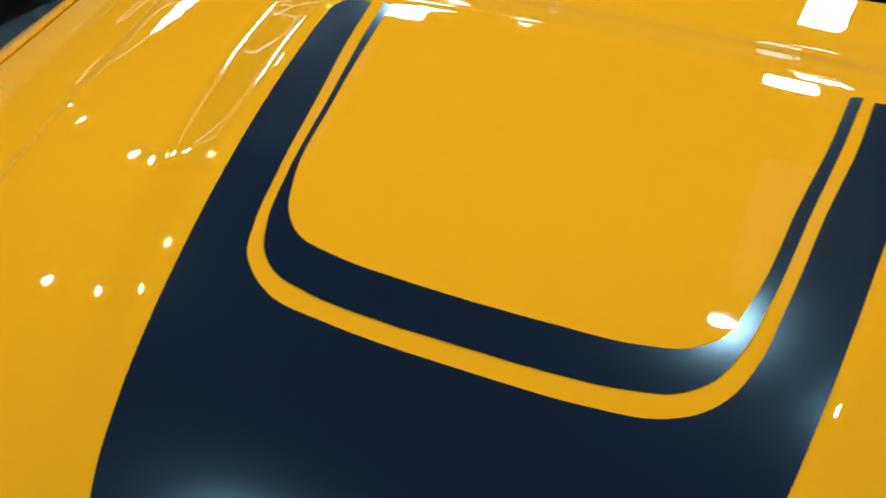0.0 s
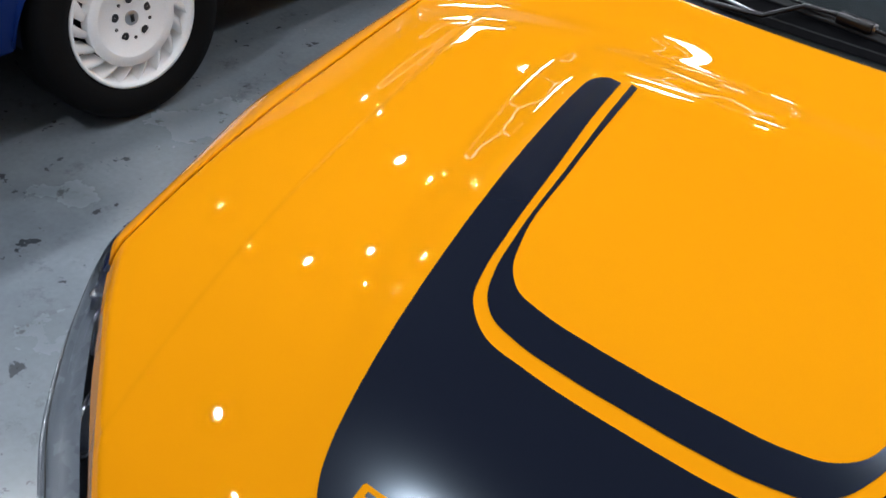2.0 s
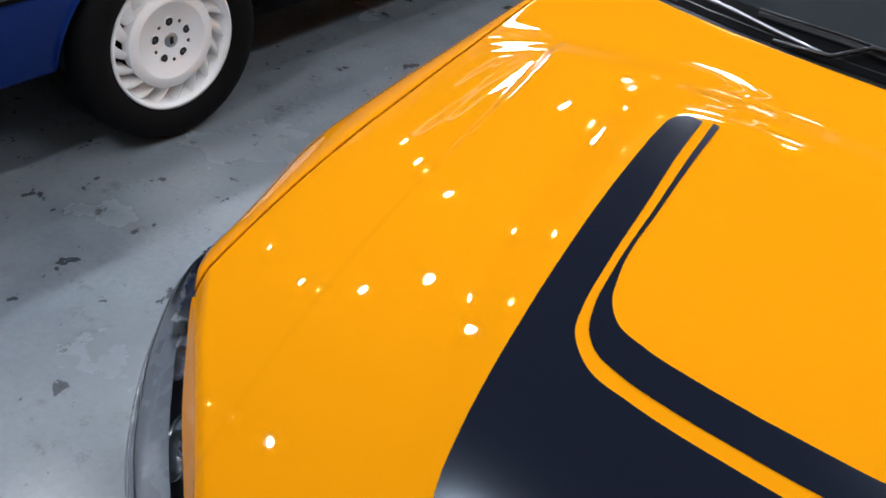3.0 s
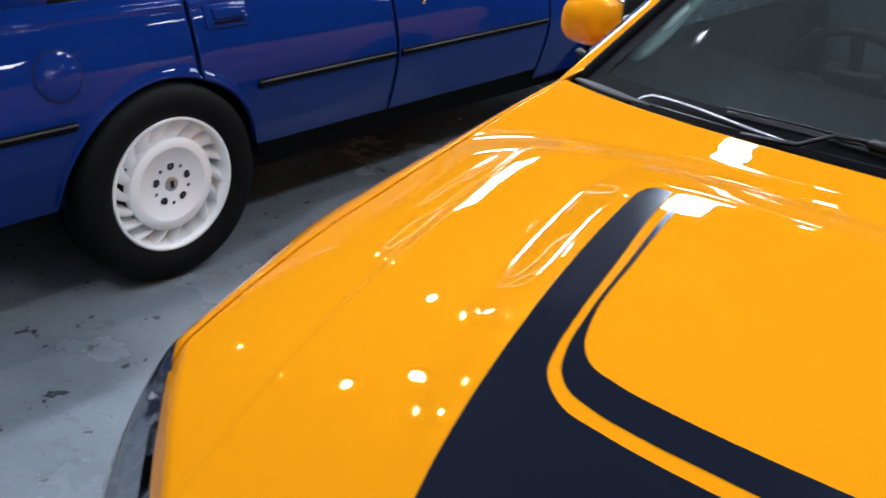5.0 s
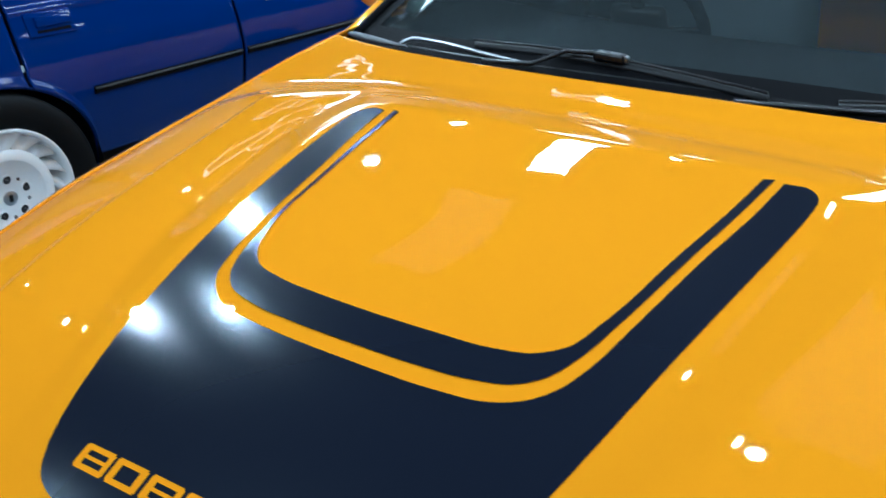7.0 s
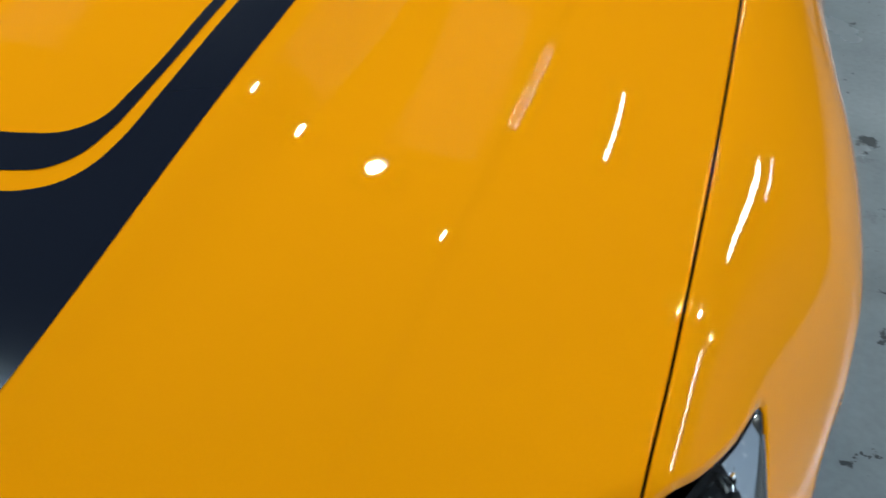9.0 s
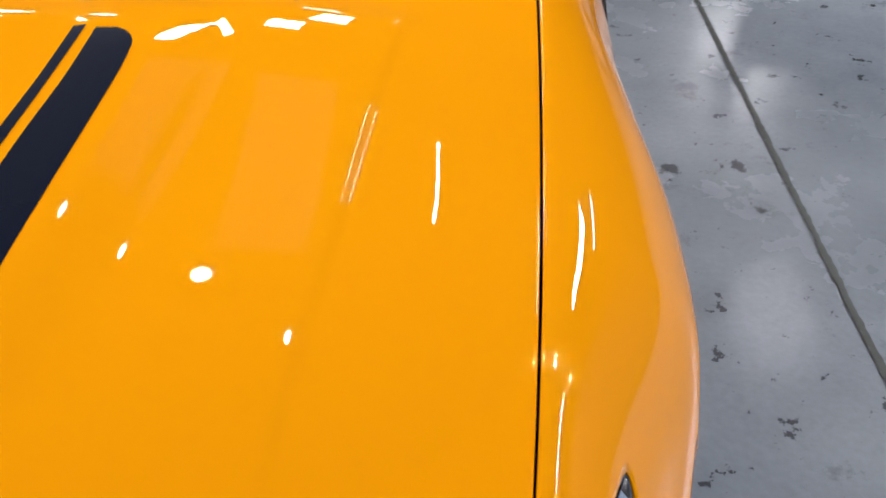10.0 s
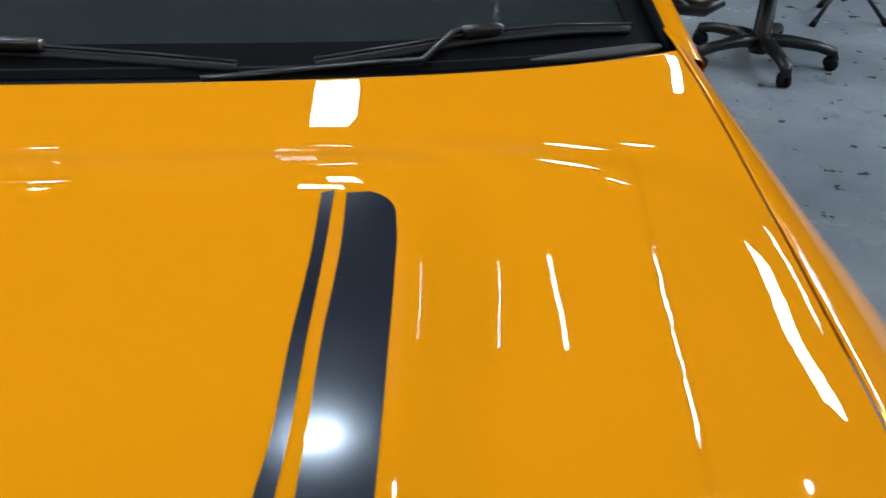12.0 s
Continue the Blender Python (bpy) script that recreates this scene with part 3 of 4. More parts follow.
def bumper():
    """Wraps from the middle of the nose to the fender's seam, below bonnet and headlights."""
    def fn(u, v):
        k = -1 + 2 * u
        sx, k = math.copysign(1, k), abs(k)
        if k < 0.36:
            q = Vector(hood_point(k / 0.36 * 0.50, 0.0)) + Vector((0, -0.003, -0.009))
            q = q.lerp(light_out(0) + Vector((0, -0.004, -0.004)), float(smooth(0.26, 0.36, k)))
        else:
            q = light_out((k - 0.36) / 0.64 * 0.75) + Vector((0.001, -0.002, -0.004))
        out = 0.05 * float(smooth(0.7, 1.0, k))
        mid = Vector((q.x + 0.004 + out, q.y - 0.03 * (1 - k), 0.5))
        low = Vector((q.x * 0.95 + out, q.y + 0.07, 0.18))
        p = q * (1 - v) ** 2 + mid * 2 * v * (1 - v) + low * v * v
        if k > 0.8:
            s = 0.36 + 0.64 * v
            p = p.lerp(Vector(side_point(fender_front(s) - 0.002, s)), float(smooth(0.8, 1, k)))
        return sx * p.x, p.y, p.z
    part("front_bumper", grid(fn, 110, 26), ORANGE, car)
    bm = bmesh.new()
    box(bm, (0.8, 0.06, 0.14), (0, 0.14, 0.34), 0.02)
    part("grille", bm, TRIM, car, "black lower grille opening")


bumper()


def headlight(sx):
    def fn(u, v, deep=0.0):
        a, b = light_in(v) - Vector((0, 0, 0.004)), light_out(v)
        p = a.lerp(b, u)
        bow = (0.010 - deep) * math.sin(math.pi * u) * math.sin(math.pi * min(1, 0.2 + v * 0.8)) ** 0.7
        p += Vector((0.6, -0.4, 0.6)) * bow
        return sx * p.x, p.y, p.z
    unit = part("headlight", grid(lambda u, v: fn(u, v, 0.07), 14, 40), LENS, car, "dark headlight under a clear lens")
    lens = part("lens", grid(fn, 16, 48), CLEAR, unit, "clear headlight lens")
    lens.visible_shadow = False
    # grey edge bands along the outer side and their dark line
    part("lens_edge", grid(lambda u, v: fn(0.46 + 0.54 * u, 0.02 + 0.90 * v, 0.010 + 0.022 * (1 - u)), 8, 40), GREYLENS, unit, "grey outer edge of the headlight")
    bm = bmesh.new()
    tube(bm, [Vector(fn(0.985, k)) for k in np.linspace(0.0, 0.97, 40)], [0.0035 - 0.002 * (i / 39) ** 2 for i in range(40)], 8)
    part("lens_rim", bm, GREYLENS, unit, "grey rim of the headlight lens")
    bm = bmesh.new()
    tube(bm, [Vector(fn(0.80, k, 0.0)) for k in np.linspace(0.0, 0.80, 40)], 0.0012, 6)
    part("lens_line", bm, TRIM, unit)
    for k, u, r in ((0.16, 0.30, 0.040), (0.36, 0.28, 0.042), (0.56, 0.30, 0.034)):
        c, d = Vector(fn(u, k, 0.055)), Vector((sx * 0.45, -0.75, 0.45)).normalized()
        bm = bmesh.new()
        q = d.to_track_quat("X", "Z").to_matrix().to_4x4()
        lathe(bm, [(r * 0.30, -0.02), (r * 0.62, -0.012), (r * 0.9, 0.006), (r, 0.012), (r * 0.94, 0.014)], 30, Matrix.Translation(c) @ q)
        lathe(bm, [(0.001, 0.012), (r * 0.25, 0.008), (r * 0.30, -0.02)], 20, Matrix.Translation(c) @ q)
        part("reflector", bm, CHROME, unit)
    # sheet behind the lens painting its blue-grey reflection near the tip, with a black surround along its outer side
    part("tip_reflection", grid(lambda u, v: fn(0.04 + 0.58 * u, 0.80 + 0.155 * v, 0.006), 8, 14), TIPGREY, unit, "blue-grey sheet painting the reflection at the headlight's tip")
    part("tip_surround", grid(lambda u, v: fn(0.62 + 0.37 * u, 0.70 + 0.27 * v, 0.003), 8, 16), GLOSSBLACK, unit, "gloss black surround of the headlight's tip")
    part("tip_end", grid(lambda u, v: fn(0.03 + 0.6 * u, 0.955 + 0.035 * v, 0.003), 6, 4), GLOSSBLACK, unit, "gloss black surround of the headlight's tip")
    # faceted bright pieces towards the tip
    rng = random.Random(8)
    bm = bmesh.new()
    for i in range(26):
        k, u = 0.60 + 0.24 * rng.random(), 0.16 + 0.34 * rng.random()
        m = Matrix.Rotation(rng.uniform(0, 3), 4, Vector((rng.random(), rng.random(), rng.random() + 0.1)).normalized())
        box(bm, (0.016, 0.016, 0.005), Vector(fn(u, k, 0.025)), 0.0, m)
    part("facets", bm, CHROME, unit, "faceted bright trim inside the headlight", smooth=False)


mirrored(headlight)


def skirt(sx):
    bm = bmesh.new()
    box(bm, (0.06, 1.9, 0.10), (sx * 0.885, 2.33, 0.235), 0.02, None, 3)
    part("side_skirt", bm, TRIM, car, "dark side skirt under the doors")


mirrored(skirt)

# windscreen, cowl, pillars and roof
def screen_base(u):
    return Vector((0.70 * u, 1.155 + 0.18 * abs(u) ** 2.4, 0.985 - 0.035 * abs(u) ** 2))


def screen_top(u):
    return Vector((0.56 * u, 1.98 + 0.10 * abs(u) ** 2.2, 1.385 - 0.03 * abs(u) ** 2))


def screen_point(u, v):
    k = -1 + 2 * u
    p = screen_base(k).lerp(screen_top(k), v)
    p.z += 0.012 * math.sin(math.pi * v) * (1 - 0.3 * abs(k))
    return p


def screen():
    bm = grid(lambda u, v: screen_point(u, v), 40, 24, thick=0.005)
    ob = part("windscreen", bm, SMOKE, car, "tinted windscreen glass")
    ob.visible_shadow = False

    def cowl(u, v):
        k = -1 + 2 * u
        x, y, z = hood_point(k, 1.0)
        a, b = Vector((x, y - 0.012, z - 0.016)), screen_point(u, 0.045) + Vector((0, 0, 0.003))
        p = a.lerp(b, v)
        p.z -= 0.016 * math.sin(math.pi * v)
        return p
    bm = grid(cowl, 60, 10)
    part("cowl_panel", bm, COWL, car, "black plastic cowl below the windscreen")
    # black printed band along the glass
    bm = grid(lambda u, v: screen_point(u, 0.03 + 0.055 * v) + Vector((0, -0.001, 0.0018)), 40, 4)
    part("glass_border", bm, MATTE, car, "black printed border of the windscreen")
    for a, b in ((0.0, 0.03), (0.97, 1.0)):
        bm = grid(lambda u, v: screen_point(a + (b - a) * u, 0.085 + 0.91 * v) + Vector((0, -0.001, 0.0018)), 4, 24)
        part("glass_border", bm, MATTE, car, "black printed border of the windscreen")
    for sx in (-1, 1):
        # grey end piece of the cowl and the pale lining of the pillar behind the glass
        bm = bmesh.new()
        pts = []
        for k in np.linspace(0.97, 0.70, 8):
            x, y, z = hood_point(sx * k, 1.0)
            pts.append(Vector((x, y + 0.022, z + 0.002)))
        tube(bm, pts, [0.006, 0.011, 0.012, 0.012, 0.011, 0.009, 0.006, 0.003], 10, flat=0.5)
        part("cowl_end", bm, STRIP, car, "grey end strip of the cowl")
        bm = bmesh.new()
        path = [(0.652, 1.480, 1.000), (0.650, 1.500, 1.012), (0.646, 1.545, 1.042), (0.640, 1.632, 1.092), (0.615, 1.78, 1.175), (0.59, 1.92, 1.25)]
        tube(bm, [Vector((sx * x, y, z)) for x, y, z in path], [0.012, 0.022, 0.030, 0.032, 0.032, 0.030], 14, flat=0.55)
        lining = part("pillar_lining", bm, LIGHTCLOTH, car, "pale green lining inside the pillar")
        bm = bmesh.new()
        tube(bm, [Vector((sx * x, y, z)) for x, y, z in ((0.632, 1.538, 1.052), (0.628, 1.548, 1.06), (0.625, 1.575, 1.077), (0.621, 1.60, 1.092), (0.619, 1.612, 1.098))], [0.004, 0.010, 0.012, 0.010, 0.004], 12, flat=0.6)
        part("grab_handle", bm, GRIP, lining, "paler oval grip on the lining")


screen()


def pillar(sx):
    u = 0 if sx < 0 else 1

    def skin(a, v):
        inner = screen_point(u, v) + Vector((sx * 0.010, 0.0, 0.004))
        outer = inner + Vector((sx * (0.056 - 0.016 * v), 0.03, -0.022))
        p = inner.lerp(outer, a)
        return p + Vector((sx * 0.004, -0.004, 0.012)) * math.sin(math.pi * a) + Vector((0, 0.01, -0.03)) * max(0.0, (a - 0.85) / 0.15)
    bm = grid(skin, 10, 30)
    part("pillar", bm, ORANGE, car)
    bm = bmesh.new()
    tube(bm, [screen_point(u, k) + Vector((sx * 0.004, 0, 0.006)) for k in np.linspace(0, 1, 20)], 0.009, 8)
    part("screen_seal", bm, MATTE, car)


mirrored(pillar)


def shoulder(y):
    return 0.735 + 0.05 * smooth(1.3, 1.9, y) - 0.03 * smooth(3.6, 4.6, y), 0.968 + 0.02 * smooth(1.3, 2.2, y)


def flanks(sx):
    def fn(u, v):
        y = 1.56 + (3.0 - 1.56) * v
        x, y, z = side_point(y, u, lambda yy: (shoulder(yy)))
        return sx * x, y, z
    ob = part("door", grid(fn, 30, 30), ORANGE, car)
    bm = bmesh.new()
    box(bm, (0.03, 0.2, 0.03), (sx * 0.9, 2.75, 0.82), 0.01)
    part("handle", bm, ORANGE, ob)

    def rear(u, v):
        y = 3.006 + (4.75 - 3.006) * v
        x, y, z = side_point(y, u, lambda yy: (shoulder(yy)))
        return sx * x, y, z
    bm = grid(rear, 30, 110)
    part("rear_quarter", bm, ORANGE, car)
    # dark inner lining of the cabin
    bm = grid(lambda u, v: (sx * (shoulder(1.45 + 2.2 * v)[0] - 0.03), 1.45 + 2.2 * v, 0.996 - 0.73 * u), 4, 16)
    part("door_lining", bm, DASH, car)
    # side glass
    bm = grid(lambda u, v: (sx * (0.775 - 0.20 * u - 0.02 * u * u), 1.5 + 0.45 * u + (3.55 - 1.5 - 0.75 * u) * v, 0.985 + 0.38 * u), 8, 20, thick=0.004)
    part("side_glass", bm, SIDEGLASS, car)


mirrored(flanks)


def roof():
    bm = grid(lambda u, v: ((0.60 * (2 * u - 1)), 1.96 + 0.10 * abs(2 * u - 1) ** 2.2 + 1.15 * v, 1.39 + 0.05 * math.sin(math.pi * (0.15 + 0.7 * v)) - 0.045 * abs(2 * u - 1) ** 3), 30, 20, thick=0.02)
    part("roof", bm, ORANGE, car)
    bm = grid(lambda u, v: ((0.58 + 0.14 * v) * (2 * u - 1), 3.08 + 0.78 * v, 1.40 - 0.36 * v - 0.04 * abs(2 * u - 1) ** 3), 20, 10, thick=0.006)
    part("rear_glass", bm, SMOKE, car)
    bm = grid(lambda u, v: (0.76 * (2 * u - 1), 3.82 + 0.92 * v, 1.02 - 0.03 * v - 0.03 * abs(2 * u - 1) ** 3), 20, 12, thick=0.02)
    part("boot_lid", bm, ORANGE, car)
    bm = grid(lambda u, v: (0.74 * (2 * u - 1), 4.74 - 0.10 * abs(2 * u - 1) ** 4 + 0.05 * math.sin(math.pi * v), 1.0 - 0.8 * v), 20, 14, thick=0.02)
    part("rear_bumper", bm, ORANGE, car)
    bm = bmesh.new()
    box(bm, (1.5, 4.2, 0.04), (0, 2.35, 0.2), 0.01)
    part("underbody", bm, TRIM, car)


roof()


def tyre_and_rim(parent, at, sx, r, rim_r, width, rim_mat):
    """A wheel: tyre with rounded shoulders, dished rim with spokes."""
    m = Matrix.Translation(at) @ Matrix.Scale(sx, 4, Vector((1, 0, 0)))
    wheel = part("wheel", lathe(bmesh.new(), [(rim_r * 0.97, -width * 0.45), (rim_r * 0.95, 0), (rim_r * 0.95, width * 0.3), (rim_r, width * 0.42), (rim_r * 0.9, width * 0.40), (0.08, width * 0.30), (0.001, width * 0.30)], 48, m), rim_mat, parent)
    h = width / 2
    bm = lathe(bmesh.new(), [(rim_r * 0.98, -h * 0.9), (rim_r * 1.12, -h), (r * 0.93, -h), (r * 0.985, -h * 0.86), (r, -h * 0.5), (r, h * 0.5), (r * 0.985, h * 0.86), (r * 0.93, h), (rim_r * 1.12, h), (rim_r * 1.02, h * 0.93), (rim_r * 0.98, h * 0.84)], 64, m)
    part("tyre", bm, RUBBER, wheel)
    return wheel


for wy in WHEEL_Y:
    for sx in (-1, 1):
        tyre_and_rim(car, (sx * 0.665, wy, WHEEL_R), sx, WHEEL_R, 0.24, 0.22, DARKMETAL)


def wheel_wells(sx):
    for wy in WHEEL_Y:
        bm = grid(lambda u, v: (sx * (0.50 + 0.27 * u), wy + 0.375 * math.cos(math.pi * v), 0.335 + 0.375 * math.sin(math.pi * v)), 3, 24)
        part("arch_liner", bm, TRIM, car)


mirrored(wheel_wells)


def mirror(sx):
    c = Vector((sx * 0.905, 1.735, 1.005))
    bm = bmesh.new()
    bmesh.ops.create_uvsphere(bm, u_segments=32, v_segments=20, radius=1.0)
    for v in bm.verts:
        p = v.co.copy()
        q = Vector((math.copysign(abs(p.x) ** 0.75, p.x) * 0.066, p.y * 0.07, math.copysign(abs(p.z) ** 0.75, p.z) * 0.058))
        if q.y > 0.03:
            q.y = 0.03
        v.co = c + q
    house = part("wing_mirror", bm, ORANGE, car, "orange wing mirror housing")
    bm = bmesh.new()
    box(bm, (0.12, 0.006, 0.095), c + Vector((0, 0.034, 0)), 0.002)
    part("mirror_glass", bm, CHROME, house)
    bm = bmesh.new()
    tube(bm, [c + Vector((-sx * 0.08, 0, -0.05)), c + Vector((-sx * 0.12, 0.0, -0.06)), c + Vector((-sx * 0.16, 0.01, -0.055))], [0.035, 0.03, 0.035], 12, flat=0.6)
    part("mirror_foot", bm, TRIM, house)
    bm = bmesh.new()
    tube(bm, [(sx * 0.80, 1.735, 0.94), (sx * 0.85, 1.735, 0.918), (sx * 0.90, 1.735, 0.912), (sx * 0.935, 1.74, 0.925)], [0.02, 0.019, 0.017, 0.012], 12, flat=0.8)
    part("mirror_base", bm, TRIM, house, "black base under the wing mirror")


mirrored(mirror)


def wiper(arm, blade, clip_at):
    """An arm bent over the cowl, a flat blade with a thin spine and the clip that joins them."""
    w = new("wiper")
    w.parent = car
    arm, blade = [Vector(p) for p in arm], [Vector(p) for p in blade]
    bm = bmesh.new()
    tube(bm, arm, [0.006] + [0.0046] * (len(arm) - 2) + [0.004], 10, flat=0.75)
    part("arm", bm, COWL, w)
    up = Vector((0, -0.42, 0.9))
    bm = bmesh.new()
    n = 24
    rings = []
    for i in range(n + 1):
        k = i / n * (len(blade) - 1)
        a = min(int(k), len(blade) - 2)
        p = blade[a].lerp(blade[a + 1], k - a)
        h = 0.0095 * (0.55 + 0.45 * math.sin(math.pi * i / n) ** 0.5)
        back = Vector((0, 0.9, 0.42))
        rings.append([bm.verts.new(p + back * dy + up * dz) for dy, dz in ((-h, 0.001), (-h * 0.8, 0.005), (h * 0.7, 0.007), (h, 0.005), (h, 0.0), (0, -0.006))])
    for r0, r1 in zip(rings, rings[1:]):
        for k in range(6):
            bm.faces.new((r0[k], r0[(k + 1) % 6], r1[(k + 1) % 6], r1[k]))
    bm.faces.new(rings[0])
    bm.faces.new(rings[-1][::-1])
    b = part("blade", bm, BLADE, w, "dark grey rubber wiper blade")
    bm = bmesh.new()
    tube(bm, [p + up * 0.011 for p in blade], 0.0022, 6)
    part("spine", bm, COWL, b)
    c = Vector(clip_at)
    d = (blade[-1] - blade[0]).normalized().to_track_quat("X", "Z").to_matrix().to_4x4()
    bm = bmesh.new()
    box(bm, (0.052, 0.019, 0.014), c + up * 0.008, 0.004, d)
    part("clip", bm, COWL, w)
    bm = bmesh.new()
    box(bm, (0.004, 0.010, 0.010), c + up * 0.009 + (blade[-1] - blade[0]).normalized() * 0.027, 0.001, d)
    part("clip_end", bm, STEEL, w, "bright end of the clip")
    return w


wiper([(0.10, 1.172, 1.000), (0.214, 1.190, 1.003), (0.285, 1.206, 1.004), (0.349, 1.217, 1.003), (0.391, 1.262, 1.022), (0.427, 1.274, 1.026)],
      [(0.225, 1.205, 1.002), (0.319, 1.235, 1.006), (0.427, 1.274, 1.010), (0.54, 1.318, 1.005), (0.645, 1.362, 0.992)], (0.427, 1.274, 1.014))
wiper([(-0.30, 1.185, 1.003), (-0.214, 1.184, 1.010), (-0.172, 1.215, 1.028), (-0.10, 1.216, 1.032)],
      [(-0.353, 1.249, 1.010), (-0.22, 1.233, 1.017), (-0.10, 1.219, 1.018), (0.02, 1.205, 1.012), (0.138, 1.192, 1.004)], (-0.10, 1.219, 1.020))


def spindle():
    """The bare wiper arm that leaves the cowl at its end."""
    bm = bmesh.new()
    tube(bm, [(-0.524, 1.258, 0.984), (-0.512, 1.268, 0.996), (-0.497, 1.272, 1.002), (-0.464, 1.264, 1.005), (-0.40, 1.245, 1.007), (-0.31, 1.218, 1.006), (-0.223, 1.194, 1.006)],
         [0.0045, 0.005, 0.0045, 0.004, 0.004, 0.004, 0.003], 10, flat=0.7)
    part("wiper_linkage", bm, STEEL, car, "bare metal wiper arm at the cowl's end")


spindle()


def cabin():
    bm = grid(lambda u, v: (0.70 * (2 * u - 1), 1.25 + 0.16 * abs(2 * u - 1) ** 2 + 0.55 * v, 0.955 + 0.035 * math.sin(math.pi * v) - 0.25 * smooth(0.8, 1, v)), 30, 20, thick=0.02)
    part("dashboard", bm, DASH, car, "dark dashboard behind the glass")
    bm = bmesh.new()
    c, q = Vector((-0.37, 1.98, 0.925)), Matrix.Rotation(radians(-62), 4, "X")
    ring = [c + q @ Vector((0.145 * math.cos(a), 0.145 * math.sin(a), 0)) for a in np.linspace(0, 2 * math.pi, 48)]
    tube(bm, ring, 0.014, 10, cap=False)
    wheel = part("steering_wheel", bm, GLOSSBLACK, car, "black leather steering wheel")
    bm = bmesh.new()
    for a in (0, math.pi, -math.pi / 2):
        tube(bm, [c + q @ Vector((0.05 * math.cos(a), 0.05 * math.sin(a), -0.01)), c + q @ Vector((0.141 * math.cos(a), 0.141 * math.sin(a), 0))], 0.016, 8, flat=0.5)
    box(bm, (0.13, 0.11, 0.04), c + q @ Vector((0, 0, -0.01)), 0.015, q)
    part("hub", bm, TRIM, wheel)
    for x in (-0.37, 0.37):
        seat = new("front_seat")
        seat.parent = car
        bm = bmesh.new()
        box(bm, (0.50, 0.16, 0.62), (x, 2.55, 0.82), 0.06, Matrix.Rotation(radians(14), 4, "X"), 4)
        part("backrest", bm, SEATCLOTH, seat)
        bm = bmesh.new()
        box(bm, (0.50, 0.50, 0.18), (x, 2.25, 0.48), 0.06, None, 4)
        part("seat_cushion", bm, SEATCLOTH, seat)
        bm = bmesh.new()
        box(bm, (0.27, 0.10, 0.18), (x, 2.66, 1.20), 0.04, Matrix.Rotation(radians(10), 4, "X"), 4)
        part("headrest", bm, SEATCLOTH, seat)
    bm = bmesh.new()
    box(bm, (0.24, 0.03, 0.07), (0, 2.05, 1.30), 0.012)
    part("rear_view_mirror", bm, TRIM, car)


cabin()
# ---- the blue car ----
blue = thing("blue_car", "dark blue older sedan with white alloy wheels", "car")
BX = -2.13  # its flank that faces the orange car
HUB_Y, HUB_Z = 1.424, 0.316
BLUE_Y0, BLUE_Y1 = 0.25, 4.95


def blue_x(y, z):
    """How far the flank lies back from BX, over the height and towards the ends."""
    tuck = 0.065 * max(0.0, (0.58 - z) / 0.28) ** 1.6 + 0.10 * max(0.0, (z - 0.58) / 0.33) ** 1.6
    ends = 0.16 * float(smooth(0.95, 0.1, y)) ** 2 + 0.14 * float(smooth(4.2, 5.1, y)) ** 2
    ridge = 0.004 * math.exp(-(((z - 0.838) / 0.009) ** 2))
    return BX - tuck - ends + ridge


ARCH_Y, ARCH_R, ARCH_H = 0.012, 0.352, 0.330


def arch_z(y, a):
    """Height of the wheel arch's edge at y, for the wheel at a."""
    d = (y - a - ARCH_Y) / ARCH_R
    return HUB_Z + ARCH_H * math.sqrt(1 - d * d) if abs(d) < 1 else 0.0


def blue_flank(name, y0, y1, z0, z1, ny, nz, arch=None, parent=blue):
    def fn(u, v):
        y, low = y0 + (y1 - y0) * u, z0
        for a in arch or ():
            low = max(low, arch_z(y, a))
        z = low + (z1 - low) * v
        # rolled lip round the wheel arch
        lip = 0.009 * float(smooth(0.035, 0.004, z - low)) * float(smooth(z0, z0 + 0.05, low))
        return blue_x(y, z) + lip, y, z
    bm = grid(fn, ny, nz)
    return part(name, bm, BLUE, parent)


